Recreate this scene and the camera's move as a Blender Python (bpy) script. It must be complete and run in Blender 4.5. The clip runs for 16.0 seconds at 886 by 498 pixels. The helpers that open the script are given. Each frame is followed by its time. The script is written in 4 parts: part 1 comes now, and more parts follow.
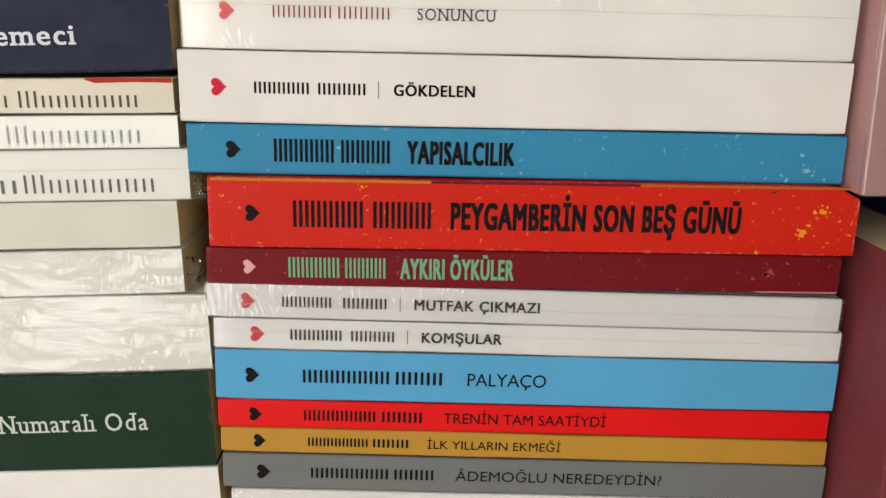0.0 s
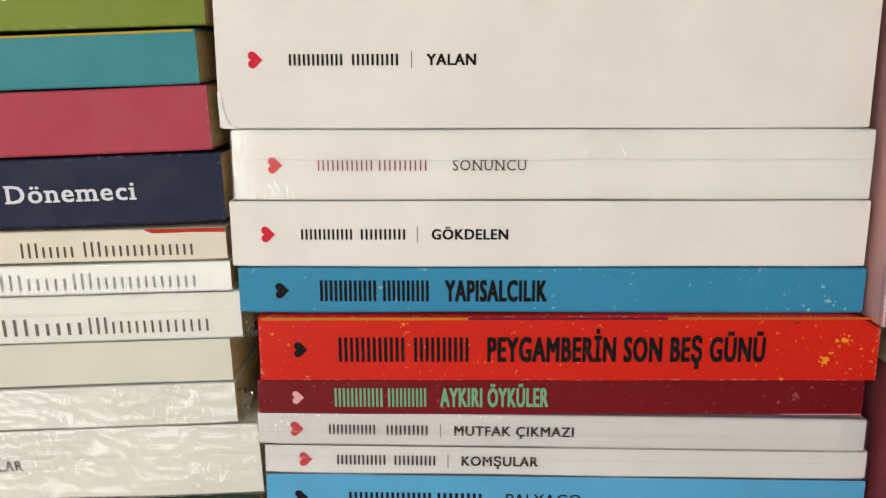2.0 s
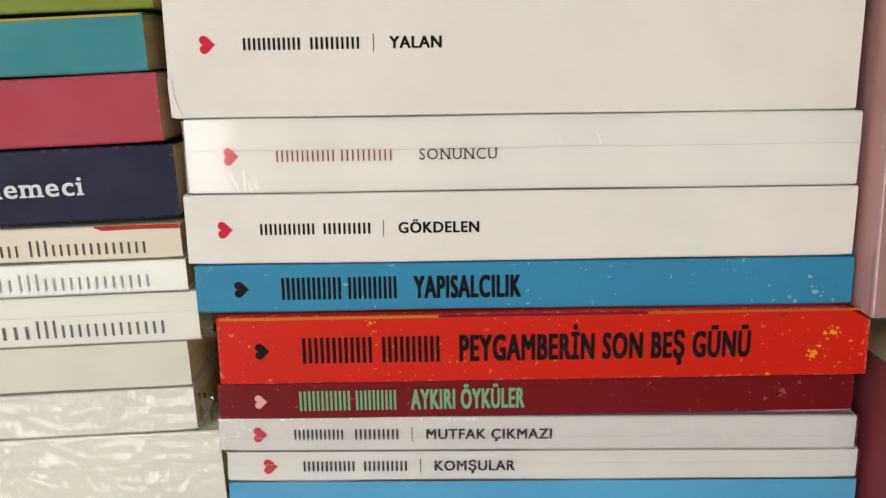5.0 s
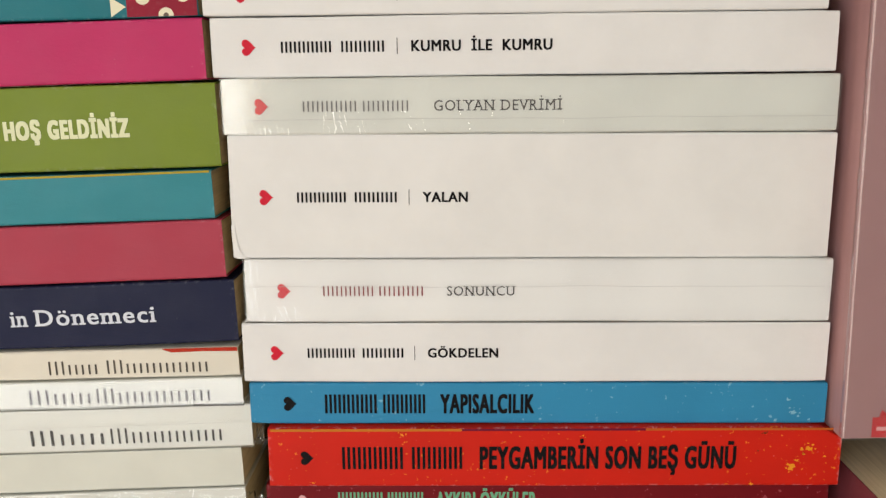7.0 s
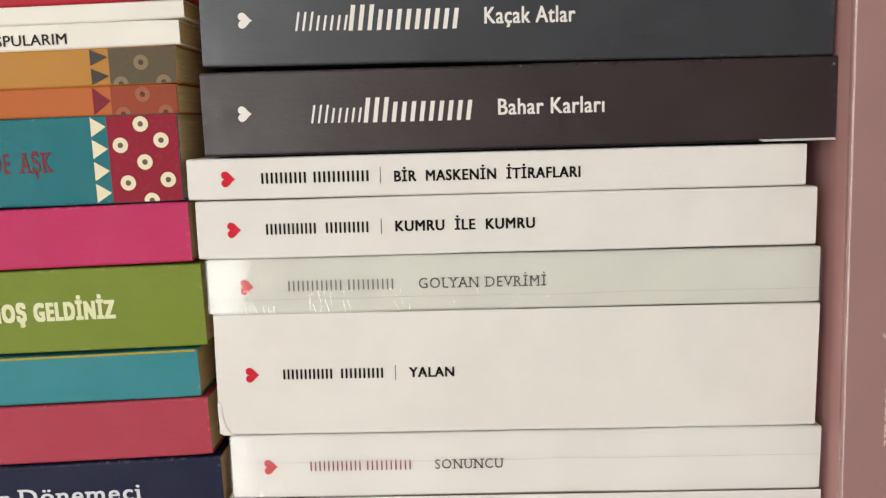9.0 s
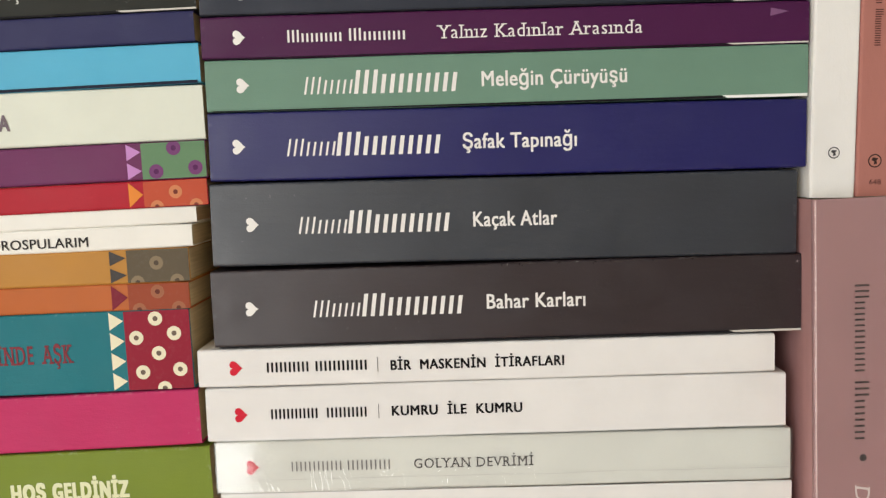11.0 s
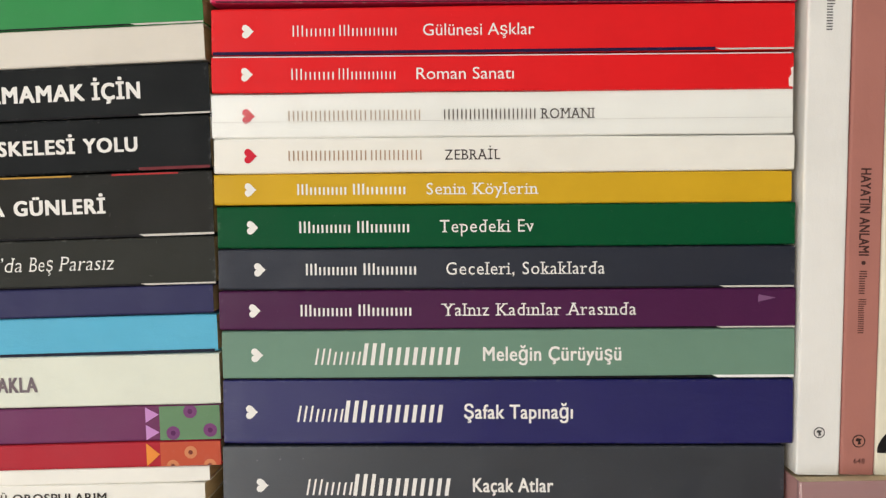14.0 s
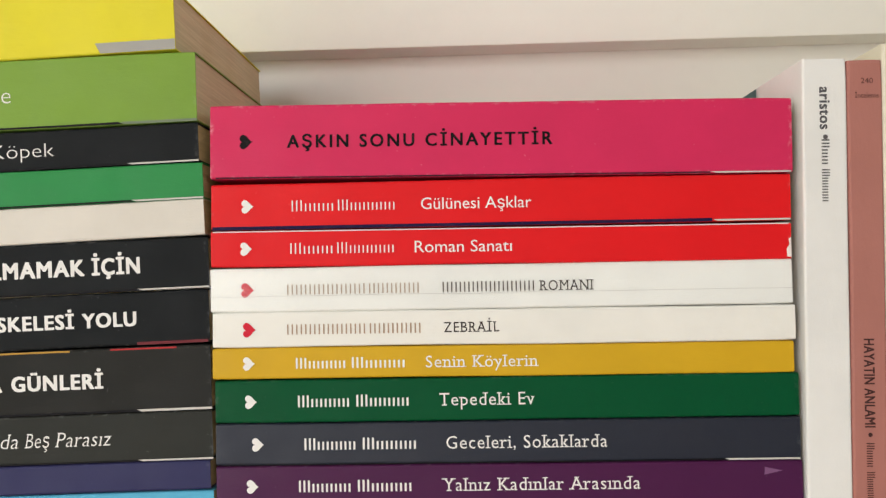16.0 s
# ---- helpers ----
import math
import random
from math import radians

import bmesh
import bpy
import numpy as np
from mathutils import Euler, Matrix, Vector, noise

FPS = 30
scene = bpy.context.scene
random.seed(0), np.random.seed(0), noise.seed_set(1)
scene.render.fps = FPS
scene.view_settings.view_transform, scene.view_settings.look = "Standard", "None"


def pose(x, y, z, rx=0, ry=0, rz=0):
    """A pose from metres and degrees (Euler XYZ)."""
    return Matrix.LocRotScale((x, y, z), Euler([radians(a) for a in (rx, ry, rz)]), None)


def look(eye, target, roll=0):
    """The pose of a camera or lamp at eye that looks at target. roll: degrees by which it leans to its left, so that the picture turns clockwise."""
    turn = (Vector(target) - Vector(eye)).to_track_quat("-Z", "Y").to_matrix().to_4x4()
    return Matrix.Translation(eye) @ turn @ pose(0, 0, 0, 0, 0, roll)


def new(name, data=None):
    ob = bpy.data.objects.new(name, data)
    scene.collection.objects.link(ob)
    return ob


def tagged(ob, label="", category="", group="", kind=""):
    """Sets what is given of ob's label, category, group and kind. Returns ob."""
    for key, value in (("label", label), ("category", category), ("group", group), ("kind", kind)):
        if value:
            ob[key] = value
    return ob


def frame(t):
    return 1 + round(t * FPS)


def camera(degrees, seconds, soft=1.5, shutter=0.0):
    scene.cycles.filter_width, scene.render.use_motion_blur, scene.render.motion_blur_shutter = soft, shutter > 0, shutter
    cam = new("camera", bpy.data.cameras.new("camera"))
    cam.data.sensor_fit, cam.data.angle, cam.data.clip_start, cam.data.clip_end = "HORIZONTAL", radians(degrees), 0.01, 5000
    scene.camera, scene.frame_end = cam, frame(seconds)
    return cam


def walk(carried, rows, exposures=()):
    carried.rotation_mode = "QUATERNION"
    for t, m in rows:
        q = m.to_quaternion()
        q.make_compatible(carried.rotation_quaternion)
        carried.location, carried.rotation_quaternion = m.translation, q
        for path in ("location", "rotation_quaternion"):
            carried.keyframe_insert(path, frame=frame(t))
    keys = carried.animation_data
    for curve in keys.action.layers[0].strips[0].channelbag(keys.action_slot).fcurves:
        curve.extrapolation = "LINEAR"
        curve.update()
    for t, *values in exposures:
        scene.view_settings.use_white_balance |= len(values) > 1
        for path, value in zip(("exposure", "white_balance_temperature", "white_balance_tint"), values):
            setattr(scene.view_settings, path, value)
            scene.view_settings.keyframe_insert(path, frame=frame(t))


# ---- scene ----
import collections

cam = camera(54.0, 16.0, 1.35)
PATH = [
    (0, (-0.02551, -0.25603, 1.03729), (-0.01090, 0.71201, 0.78693), 1.16),
    (0.5, (-0.02520, -0.25831, 1.05681), (-0.00268, 0.71405, 0.82443), 1.42),
    (1, (-0.02834, -0.25948, 1.06466), (-0.01610, 0.71642, 0.84674), 1.10),
    (1.5, (-0.02571, -0.25517, 1.07480), (-0.02803, 0.71733, 0.84191), 0.32),
    (2, (-0.02837, -0.26225, 1.07483), (-0.04705, 0.71154, 0.84816), -0.33),
    (2.5, (-0.02541, -0.25559, 1.07350), (-0.04309, 0.71703, 0.84177), -0.89),
    (3, (-0.02754, -0.24731, 1.07068), (-0.04632, 0.72354, 0.83173), -1.32),
    (3.5, (-0.02858, -0.24365, 1.06766), (-0.04918, 0.72747, 0.82998), -1.30),
    (5.8, (-0.02102, -0.26196, 1.07795), (-0.01730, 0.71184, 0.85057), -0.83),
    (6, (-0.02188, -0.26703, 1.08506), (-0.01959, 0.70697, 0.85852), -0.74),
    (6.5, (-0.02326, -0.27570, 1.09861), (-0.03729, 0.70119, 0.88535), -0.64),
    (7, (-0.02733, -0.27850, 1.11152), (-0.04206, 0.70071, 0.90920), -0.46),
    (7.5, (-0.02094, -0.27770, 1.12001), (-0.02547, 0.70479, 0.93375), -0.80),
    (8, (-0.02091, -0.27715, 1.13161), (-0.02123, 0.70833, 0.96186), -1.14),
    (8.5, (-0.02131, -0.27517, 1.14207), (-0.02583, 0.71194, 0.98208), -1.27),
    (9, (-0.02376, -0.27214, 1.15145), (-0.03214, 0.71704, 1.00502), -1.33),
    (9.2, (-0.02117, -0.27468, 1.15485), (-0.03506, 0.71616, 1.02052), -1.35),
    (11.3, (-0.01784, -0.28664, 1.21081), (-0.02939, 0.70906, 1.11891), -1.71),
    (11.5, (-0.01438, -0.28622, 1.21775), (-0.02751, 0.70976, 1.12915), -1.79),
    (12, (-0.01420, -0.29201, 1.23101), (-0.03915, 0.70464, 1.15317), -1.85),
    (12.5, (-0.01321, -0.29373, 1.24667), (-0.05584, 0.70298, 1.17769), -2.02),
    (13, (-0.01042, -0.29450, 1.26161), (-0.05118, 0.70277, 1.20005), -1.60),
    (13.5, (-0.01362, -0.30039, 1.26971), (-0.05981, 0.69692, 1.21287), -0.91),
    (14, (-0.01377, -0.29635, 1.27791), (-0.03918, 0.70229, 1.23245), -0.61),
    (14.5, (-0.01148, -0.29501, 1.29086), (-0.03232, 0.70410, 1.25433), -0.99),
    (15, (-0.01591, -0.29077, 1.29339), (-0.04736, 0.70853, 1.27321), -1.20),
    (15.5, (-0.01572, -0.29473, 1.30208), (-0.04742, 0.70475, 1.30871), -1.22),
    (16, (-0.01065, -0.29474, 1.31410), (-0.04255, 0.70430, 1.34411), -1.21),
]
EXPOSURES = [(0, -0.03, 6470, 10), (2.0, -0.04, 6470, 10), (3.5, -0.08, 6470, 10), (6.0, -0.07, 6470, 10), (8.0, -0.03, 6380, 10), (12.0, 0.05, 6380, 10), (16.0, 0.03, 6300, 10)]
walk(cam, [(t, look(eye, target, roll)) for t, eye, target, roll in PATH], EXPOSURES)

# ---- world, room light, exposure ----
world = bpy.data.worlds.new("daylight")
scene.world = world
world.use_nodes = True
wn = world.node_tree.nodes
sky = wn.new("ShaderNodeTexSky")
sky.sky_type, sky.sun_disc = "NISHITA", False
sky.sun_elevation, sky.sun_rotation = radians(35), radians(200)
wn["Background"].inputs["Strength"].default_value = 0.12
world.node_tree.links.new(sky.outputs[0], wn["Background"].inputs["Color"])


def area_lamp(name, place, target, w, h, power, colour):
    d = bpy.data.lights.new(name, "AREA")
    d.shape, d.size, d.size_y, d.energy, d.color = "RECTANGLE", w, h, power, colour
    ob = new(name, d)
    ob.matrix_world = look(place, target)
    return ob


ROOM_BACK, ROOM_EAST = -2.0, 2.2
WIN_X0, WIN_X1, WIN_Z0, WIN_Z1 = -2.05, -0.55, 0.1, 2.3
EAST_Y0, EAST_Y1 = -1.6, -0.5
area_lamp("area_daylight", ((WIN_X0 + WIN_X1) / 2, ROOM_BACK + 0.02, (WIN_Z0 + WIN_Z1) / 2),
             ((WIN_X0 + WIN_X1) / 2, 0, (WIN_Z0 + WIN_Z1) / 2), 1.45, 2.15, 39.8, (0.99, 0.985, 0.965))
# fill lamp added on the right to brighten page ends; no window known there
area_lamp("area_daylight", (ROOM_EAST - 0.02, (EAST_Y0 + EAST_Y1) / 2, (WIN_Z0 + WIN_Z1) / 2),
             (0, (EAST_Y0 + EAST_Y1) / 2, (WIN_Z0 + WIN_Z1) / 2), 1.05, 2.15, 7.5, (0.99, 0.98, 0.95))


# ---- materials ----
def lin(r, g, b):
    f = lambda v: v / 12.92 if v <= 0.04045 else ((v + 0.055) / 1.055) ** 2.4
    return (f(r / 255), f(g / 255), f(b / 255), 1.0)


def node_mat(name):
    m = bpy.data.materials.new(name)
    m.use_nodes = True
    nt = m.node_tree
    return m, nt, nt.nodes["Principled BSDF"]


def noise_of(nt, vec, scale, detail=3.0, rough=0.55, stretch=None):
    if stretch:
        mp = nt.nodes.new("ShaderNodeMapping")
        mp.inputs["Scale"].default_value = stretch
        nt.links.new(vec, mp.inputs["Vector"])
        vec = mp.outputs["Vector"]
    n = nt.nodes.new("ShaderNodeTexNoise")
    n.inputs["Scale"].default_value, n.inputs["Detail"].default_value, n.inputs["Roughness"].default_value = scale, detail, rough
    nt.links.new(vec, n.inputs["Vector"])
    return n.outputs["Fac"]


def ramp(nt, value, lo, hi, a=0.0, b=1.0):
    r = nt.nodes.new("ShaderNodeMapRange")
    r.interpolation_type = "SMOOTHSTEP"
    for key, v in (("From Min", lo), ("From Max", hi), ("To Min", a), ("To Max", b)):
        r.inputs[key].default_value = v
    nt.links.new(value, r.inputs["Value"])
    return r.outputs["Result"]


def times(nt, a, b, op="MULTIPLY"):
    m = nt.nodes.new("ShaderNodeMath")
    m.operation = op
    for n, v in enumerate((a, b)):
        if isinstance(v, (int, float)):
            m.inputs[n].default_value = v
        else:
            nt.links.new(v, m.inputs[n])
    return m.outputs[0]


def mix(nt, fac, a, b):
    m = nt.nodes.new("ShaderNodeMix")
    m.data_type = "RGBA"
    for key, v in (("Factor", fac), ("A", a), ("B", b)):
        sock = [s for s in m.inputs if s.name == key and s.type == ("VALUE" if key == "Factor" else "RGBA")][0]
        if isinstance(v, (int, float, tuple)):
            sock.default_value = v
        else:
            nt.links.new(v, sock)
    return [s for s in m.outputs if s.type == "RGBA"][0]


def relief(nt, bsdf, height, strength, distance):
    b = nt.nodes.new("ShaderNodeBump")
    b.inputs["Strength"].default_value, b.inputs["Distance"].default_value = strength, distance
    nt.links.new(height, b.inputs["Height"])
    nt.links.new(b.outputs[0], bsdf.inputs["Normal"])


def shifted(nt):
    """Object coordinates, shifted by each object's own random number."""
    c, info = nt.nodes.new("ShaderNodeTexCoord"), nt.nodes.new("ShaderNodeObjectInfo")
    add = nt.nodes.new("ShaderNodeVectorMath")
    add.operation = "ADD"
    nt.links.new(c.outputs["Object"], add.inputs[0])
    nt.links.new(info.outputs["Random"], add.inputs[1])
    return c, add.outputs[0]


COVERS = {}


def cover_mat(name, rgb, rough=0.42, worn=0.12, flecks=None, linen=False, grime=0.10, gloss=0.2):
    """Printed, laminated cover card: faint mottling, grime, scuffed edges, optional chipped paint flecks."""
    if name in COVERS:
        return COVERS[name]
    m, nt, bsdf = node_mat(name)
    c, vec = shifted(nt)
    base = tuple(max(v - 0.012, v * 0.5) for v in lin(*rgb)[:3]) + (1,)
    dull = tuple(v * 0.94 for v in base[:3]) + (1,)
    pale = tuple(v * 0.55 + 0.40 for v in base[:3]) + (1,)
    col = mix(nt, ramp(nt, noise_of(nt, vec, 45, 4), 0.3, 0.75), base, dull)
    smear = ramp(nt, noise_of(nt, vec, 16, 5, 0.65, (1, 1, 2.2)), 0.55, 0.8, 0, grime)
    col = mix(nt, smear, col, tuple(v * 0.55 for v in base[:3]) + (1,))
    sep = nt.nodes.new("ShaderNodeSeparateXYZ")
    nt.links.new(c.outputs["Generated"], sep.inputs[0])
    far = nt.nodes.new("ShaderNodeMath")
    far.operation = "ABSOLUTE"
    nt.links.new(times(nt, sep.outputs[2], 0.5, "SUBTRACT"), far.inputs[0])
    farx = nt.nodes.new("ShaderNodeMath")
    farx.operation = "ABSOLUTE"
    nt.links.new(times(nt, sep.outputs[0], 0.5, "SUBTRACT"), farx.inputs[0])
    rim = times(nt, ramp(nt, far.outputs[0], 0.44, 0.5), ramp(nt, farx.outputs[0], 0.490, 0.5), "MAXIMUM")
    rim = times(nt, rim, ramp(nt, sep.outputs[1], 0.004, 0.02, 1, 0))
    scuff = times(nt, rim, ramp(nt, noise_of(nt, vec, 420, 5, 0.7), 0.52, 0.66, 0, worn))
    col = mix(nt, scuff, col, pale)
    if not linen:
        specks = ramp(nt, noise_of(nt, vec, 700, 2), 0.74, 0.78, 0, 0.4 * worn)
        col = mix(nt, specks, col, pale)
    if flecks:
        fine = ramp(nt, times(nt, noise_of(nt, vec, 520, 3, 0.6), ramp(nt, noise_of(nt, vec, 40, 2), 0.4, 0.6, 0, 0.05), "ADD"), 0.69, 0.74, 0, 0.6)
        col = mix(nt, fine, col, lin(*flecks))
    if linen:
        weave = noise_of(nt, vec, 420, 3, 0.6, (0.035, 1, 2.5))
        col = mix(nt, ramp(nt, weave, 0.35, 0.7, 0, 0.17), col, tuple(v * 0.7 for v in base[:3]) + (1,))
    nt.links.new(col, bsdf.inputs["Base Color"])
    nt.links.new(ramp(nt, noise_of(nt, vec, 60, 5, 0.7), 0.3, 0.75, rough + 0.06, rough + 0.22), bsdf.inputs["Roughness"])
    bsdf.inputs["Specular IOR Level"].default_value = gloss
    relief(nt, bsdf, times(nt, noise_of(nt, vec, 130, 5, 0.6, (0.35, 1, 1)), times(nt, noise_of(nt, vec, 1800, 2), 0.12), "ADD"), 0.22, 0.0012)
    COVERS[name] = m
    return m


def page_mat(name, rgb):
    """Trimmed paper edges: fine leaf lines along the block, slightly yellowed."""
    m, nt, bsdf = node_mat(name)
    c, vec = shifted(nt)
    base = lin(*rgb)
    leaf = noise_of(nt, vec, 1500, 3, 0.6, (0.02, 0.02, 1))
    col = mix(nt, ramp(nt, leaf, 0.3, 0.7), tuple(v * 0.84 for v in base[:3]) + (1,), base)
    col = mix(nt, ramp(nt, noise_of(nt, vec, 35, 4), 0.45, 0.8, 0, 0.35), col, tuple(v * s for v, s in zip(base[:3], (0.8, 0.7, 0.55))) + (1,))
    nt.links.new(col, bsdf.inputs["Base Color"])
    bsdf.inputs["Roughness"].default_value = 0.9
    relief(nt, bsdf, leaf, 0.3, 0.0004)
    return m


INKS = {}


def ink(rgb, rough=0.45):
    if rgb not in INKS:
        m, nt, bsdf = node_mat("print_ink")
        c, vec = shifted(nt)
        base = lin(*rgb)
        pale = tuple(v * 0.85 + 0.05 for v in base[:3]) + (1,)
        nt.links.new(mix(nt, ramp(nt, noise_of(nt, vec, 600, 4, 0.7), 0.5, 0.8, 0, 0.5), base, pale), bsdf.inputs["Base Color"])
        bsdf.inputs["Roughness"].default_value, bsdf.inputs["Specular IOR Level"].default_value = rough + 0.15, 0.12
        INKS[rgb] = m
    return INKS[rgb]


def wall_mat(name, rgb, rough=0.6, grain=90, depth=0.001):
    m, nt, bsdf = node_mat(name)
    c, vec = shifted(nt)
    base = lin(*rgb)
    col = mix(nt, ramp(nt, noise_of(nt, vec, 3, 5), 0.35, 0.75, 0, 0.5), base, tuple(v * 0.88 for v in base[:3]) + (1,))
    col = mix(nt, ramp(nt, noise_of(nt, vec, grain, 4), 0.5, 0.8, 0, 0.3), col, tuple(v * 0.9 for v in base[:3]) + (1,))
    nt.links.new(col, bsdf.inputs["Base Color"])
    bsdf.inputs["Roughness"].default_value = rough
    relief(nt, bsdf, noise_of(nt, vec, grain * 4, 3), 0.15, depth)
    return m


def film_mat(name, crinkle, rough, shine):
    """Clear shrink-wrap film: lets the print through and glints where it is creased."""
    m, nt, bsdf = node_mat(name)
    out = nt.nodes["Material Output"]
    clear, gloss, milk = nt.nodes.new("ShaderNodeBsdfTransparent"), nt.nodes.new("ShaderNodeBsdfGlossy"), nt.nodes.new("ShaderNodeBsdfDiffuse")
    nt.nodes.remove(bsdf)
    clear.inputs[0].default_value = (0.985, 0.985, 0.98, 1)
    gloss.inputs["Roughness"].default_value = rough
    milk.inputs[0].default_value = (0.8, 0.8, 0.79, 1)
    c, vec = shifted(nt)
    b = nt.nodes.new("ShaderNodeBump")
    b.inputs["Strength"].default_value, b.inputs["Distance"].default_value = crinkle, 0.0012
    nt.links.new(noise_of(nt, vec, 330, 3, 0.55, (0.7, 1, 1)), b.inputs["Height"])
    nt.links.new(b.outputs[0], gloss.inputs["Normal"])
    one, two = nt.nodes.new("ShaderNodeMixShader"), nt.nodes.new("ShaderNodeMixShader")
    one.inputs[0].default_value = 0.04
    nt.links.new(clear.outputs[0], one.inputs[1])
    nt.links.new(milk.outputs[0], one.inputs[2])
    fr = nt.nodes.new("ShaderNodeFresnel")
    fr.inputs["IOR"].default_value = 1.5
    nt.links.new(times(nt, fr.outputs[0], shine), two.inputs[0])
    nt.links.new(one.outputs[0], two.inputs[1])
    nt.links.new(gloss.outputs[0], two.inputs[2])
    nt.links.new(two.outputs[0], out.inputs["Surface"])
    return m


PAGES = page_mat("page_edges_cream", (214, 196, 162))
PAGES_TAN = page_mat("page_edges_tan", (216, 198, 162))
FILM = film_mat("shrink_wrap_film", 0.16, 0.05, 1.6)
SOFT_FILM = film_mat("dull_shrink_wrap_film", 0.012, 0.2, 0.7)
GLINT_FILM = film_mat("glossy_shrink_wrap_film", 0.03, 0.07, 2.6)
TIGHT_FILM = film_mat("tight_shrink_wrap_film", 0.012, 0.08, 1.8)
SHELF = wall_mat("shelf_white_laminate", (243, 240, 230), 0.45, 60, 0.0004)
PLASTER = wall_mat("plaster", (225, 220, 210), 0.8)
FLOORING = wall_mat("floor_boards", (176, 146, 112), 0.5, 30)
BLACK, WHITE, RED, MINT = (17, 15, 17), (236, 234, 230), (206, 38, 58), (112, 172, 134)


# ---- mesh helpers ----
def mesh_object(name, bm, material, parent=None, label="", smooth=False):
    me = bpy.data.meshes.new(name)
    bm.to_mesh(me)
    bm.free()
    me.materials.append(material)
    if smooth:
        for p in me.polygons:
            p.use_smooth = True
    ob = new(name, me)
    ob.parent = parent
    return tagged(ob, label) if label else ob


def part(name, bm, material, parent, label="", smooth=False):
    return mesh_object(name, bm, material, parent, label, smooth)


def box_bm(x0, x1, y0, y1, z0, z1, bevel=0.0):
    bm = bmesh.new()
    bmesh.ops.create_cube(bm, size=1.0)
    for v in bm.verts:
        v.co = Vector((x0 + (v.co.x + 0.5) * (x1 - x0), y0 + (v.co.y + 0.5) * (y1 - y0), z0 + (v.co.z + 0.5) * (z1 - z0)))
    if bevel:
        bmesh.ops.bevel(bm, geom=bm.edges[:], offset=bevel, segments=2, affect="EDGES", profile=0.5)
    return bm


def setting(name, bm, material, label):
    ob = mesh_object(name, bm, material)
    return tagged(ob, label, "", "", "structure")


# ---- the room and the bookcase ----
SHELF_TOP, SHELF_BOTTOM, BACK = 1.78, 0.786, 0.15
RX0, RX1, RY0, RY1, RZ1 = -2.2, ROOM_EAST, ROOM_BACK, 0.30, 2.6
setting("floor", box_bm(RX0, RX1, RY0, RY1, -0.1, 0), FLOORING, "plain wooden floor of the room")
setting("ceiling", box_bm(RX0, RX1, RY0, RY1, RZ1, RZ1 + 0.1), PLASTER, "plain white ceiling")
setting("wall_north", box_bm(RX0, RX1, RY1, RY1 + 0.1, 0, RZ1), PLASTER, "plain white wall behind the bookcase")
setting("wall_west", box_bm(RX0 - 0.1, RX0, RY0, RY1, 0, RZ1), PLASTER, "plain white side wall")


def joined(boxes):
    """Several blocks of one wall as one mesh."""
    bm = bmesh.new()
    for b6 in boxes:
        piece = box_bm(*b6)
        me = bpy.data.meshes.new("piece")
        piece.to_mesh(me)
        piece.free()
        bm.from_mesh(me)
        bpy.data.meshes.remove(me)
    return bm


S0, S1, E0, E1 = RY0 - 0.12, RY0, RX1, RX1 + 0.12
setting("wall_south", joined(((RX0, WIN_X0, S0, S1, 0, RZ1), (WIN_X1, RX1, S0, S1, 0, RZ1), (WIN_X0, WIN_X1, S0, S1, 0, WIN_Z0), (WIN_X0, WIN_X1, S0, S1, WIN_Z1, RZ1))),
        PLASTER, "plain white wall with an opening")
# the gap in this unseen wall is only there for the added fill lamp
setting("wall_east", joined(((E0, E1, RY0, EAST_Y0, 0, RZ1), (E0, E1, EAST_Y1, RY1, 0, RZ1), (E0, E1, EAST_Y0, EAST_Y1, 0, WIN_Z0), (E0, E1, EAST_Y0, EAST_Y1, WIN_Z1, RZ1))),
        PLASTER, "plain white wall with an opening")

bookcase = tagged(new("bookcase"), "white laminate bookcase with a back panel and shelves", "bookcase")
part("side_panel", box_bm(-0.618, -0.60, -0.05, BACK, 0, 2.1, 0.001), SHELF, bookcase)
part("side_panel", box_bm(0.70, 0.718, -0.05, BACK, 0, 2.1, 0.001), SHELF, bookcase)
part("shelf_board", box_bm(-0.60, 0.70, -0.05, BACK, SHELF_TOP, SHELF_TOP + 0.018, 0.0008), SHELF, bookcase)
part("shelf_board", box_bm(-0.60, 0.70, -0.05, BACK, SHELF_BOTTOM - 0.018, SHELF_BOTTOM, 0.0008), SHELF, bookcase)
part("shelf_board", box_bm(-0.60, 0.70, -0.05, BACK, 2.082, 2.1, 0.0008), SHELF, bookcase)
part("plinth", box_bm(-0.60, 0.70, -0.03, 0.0, 0, 0.06), SHELF, bookcase)
part("back_panel", box_bm(-0.618, 0.718, BACK, BACK + 0.006, 0, 2.1), SHELF, bookcase)
part("back_rail", box_bm(-0.60, 0.70, BACK - 0.0195, BACK - 0.0005, 1.4267, 1.52, 0.0006), SHELF, bookcase, "wide white rail across the back")


# ---- books ----
BOOK_NO = [0]
COVER_OF = {}


def printed(name, bm, material, root, label=""):
    """Something printed on a book's cover, or worn into it."""
    return part(name, bm, material, COVER_OF[root.name], label)


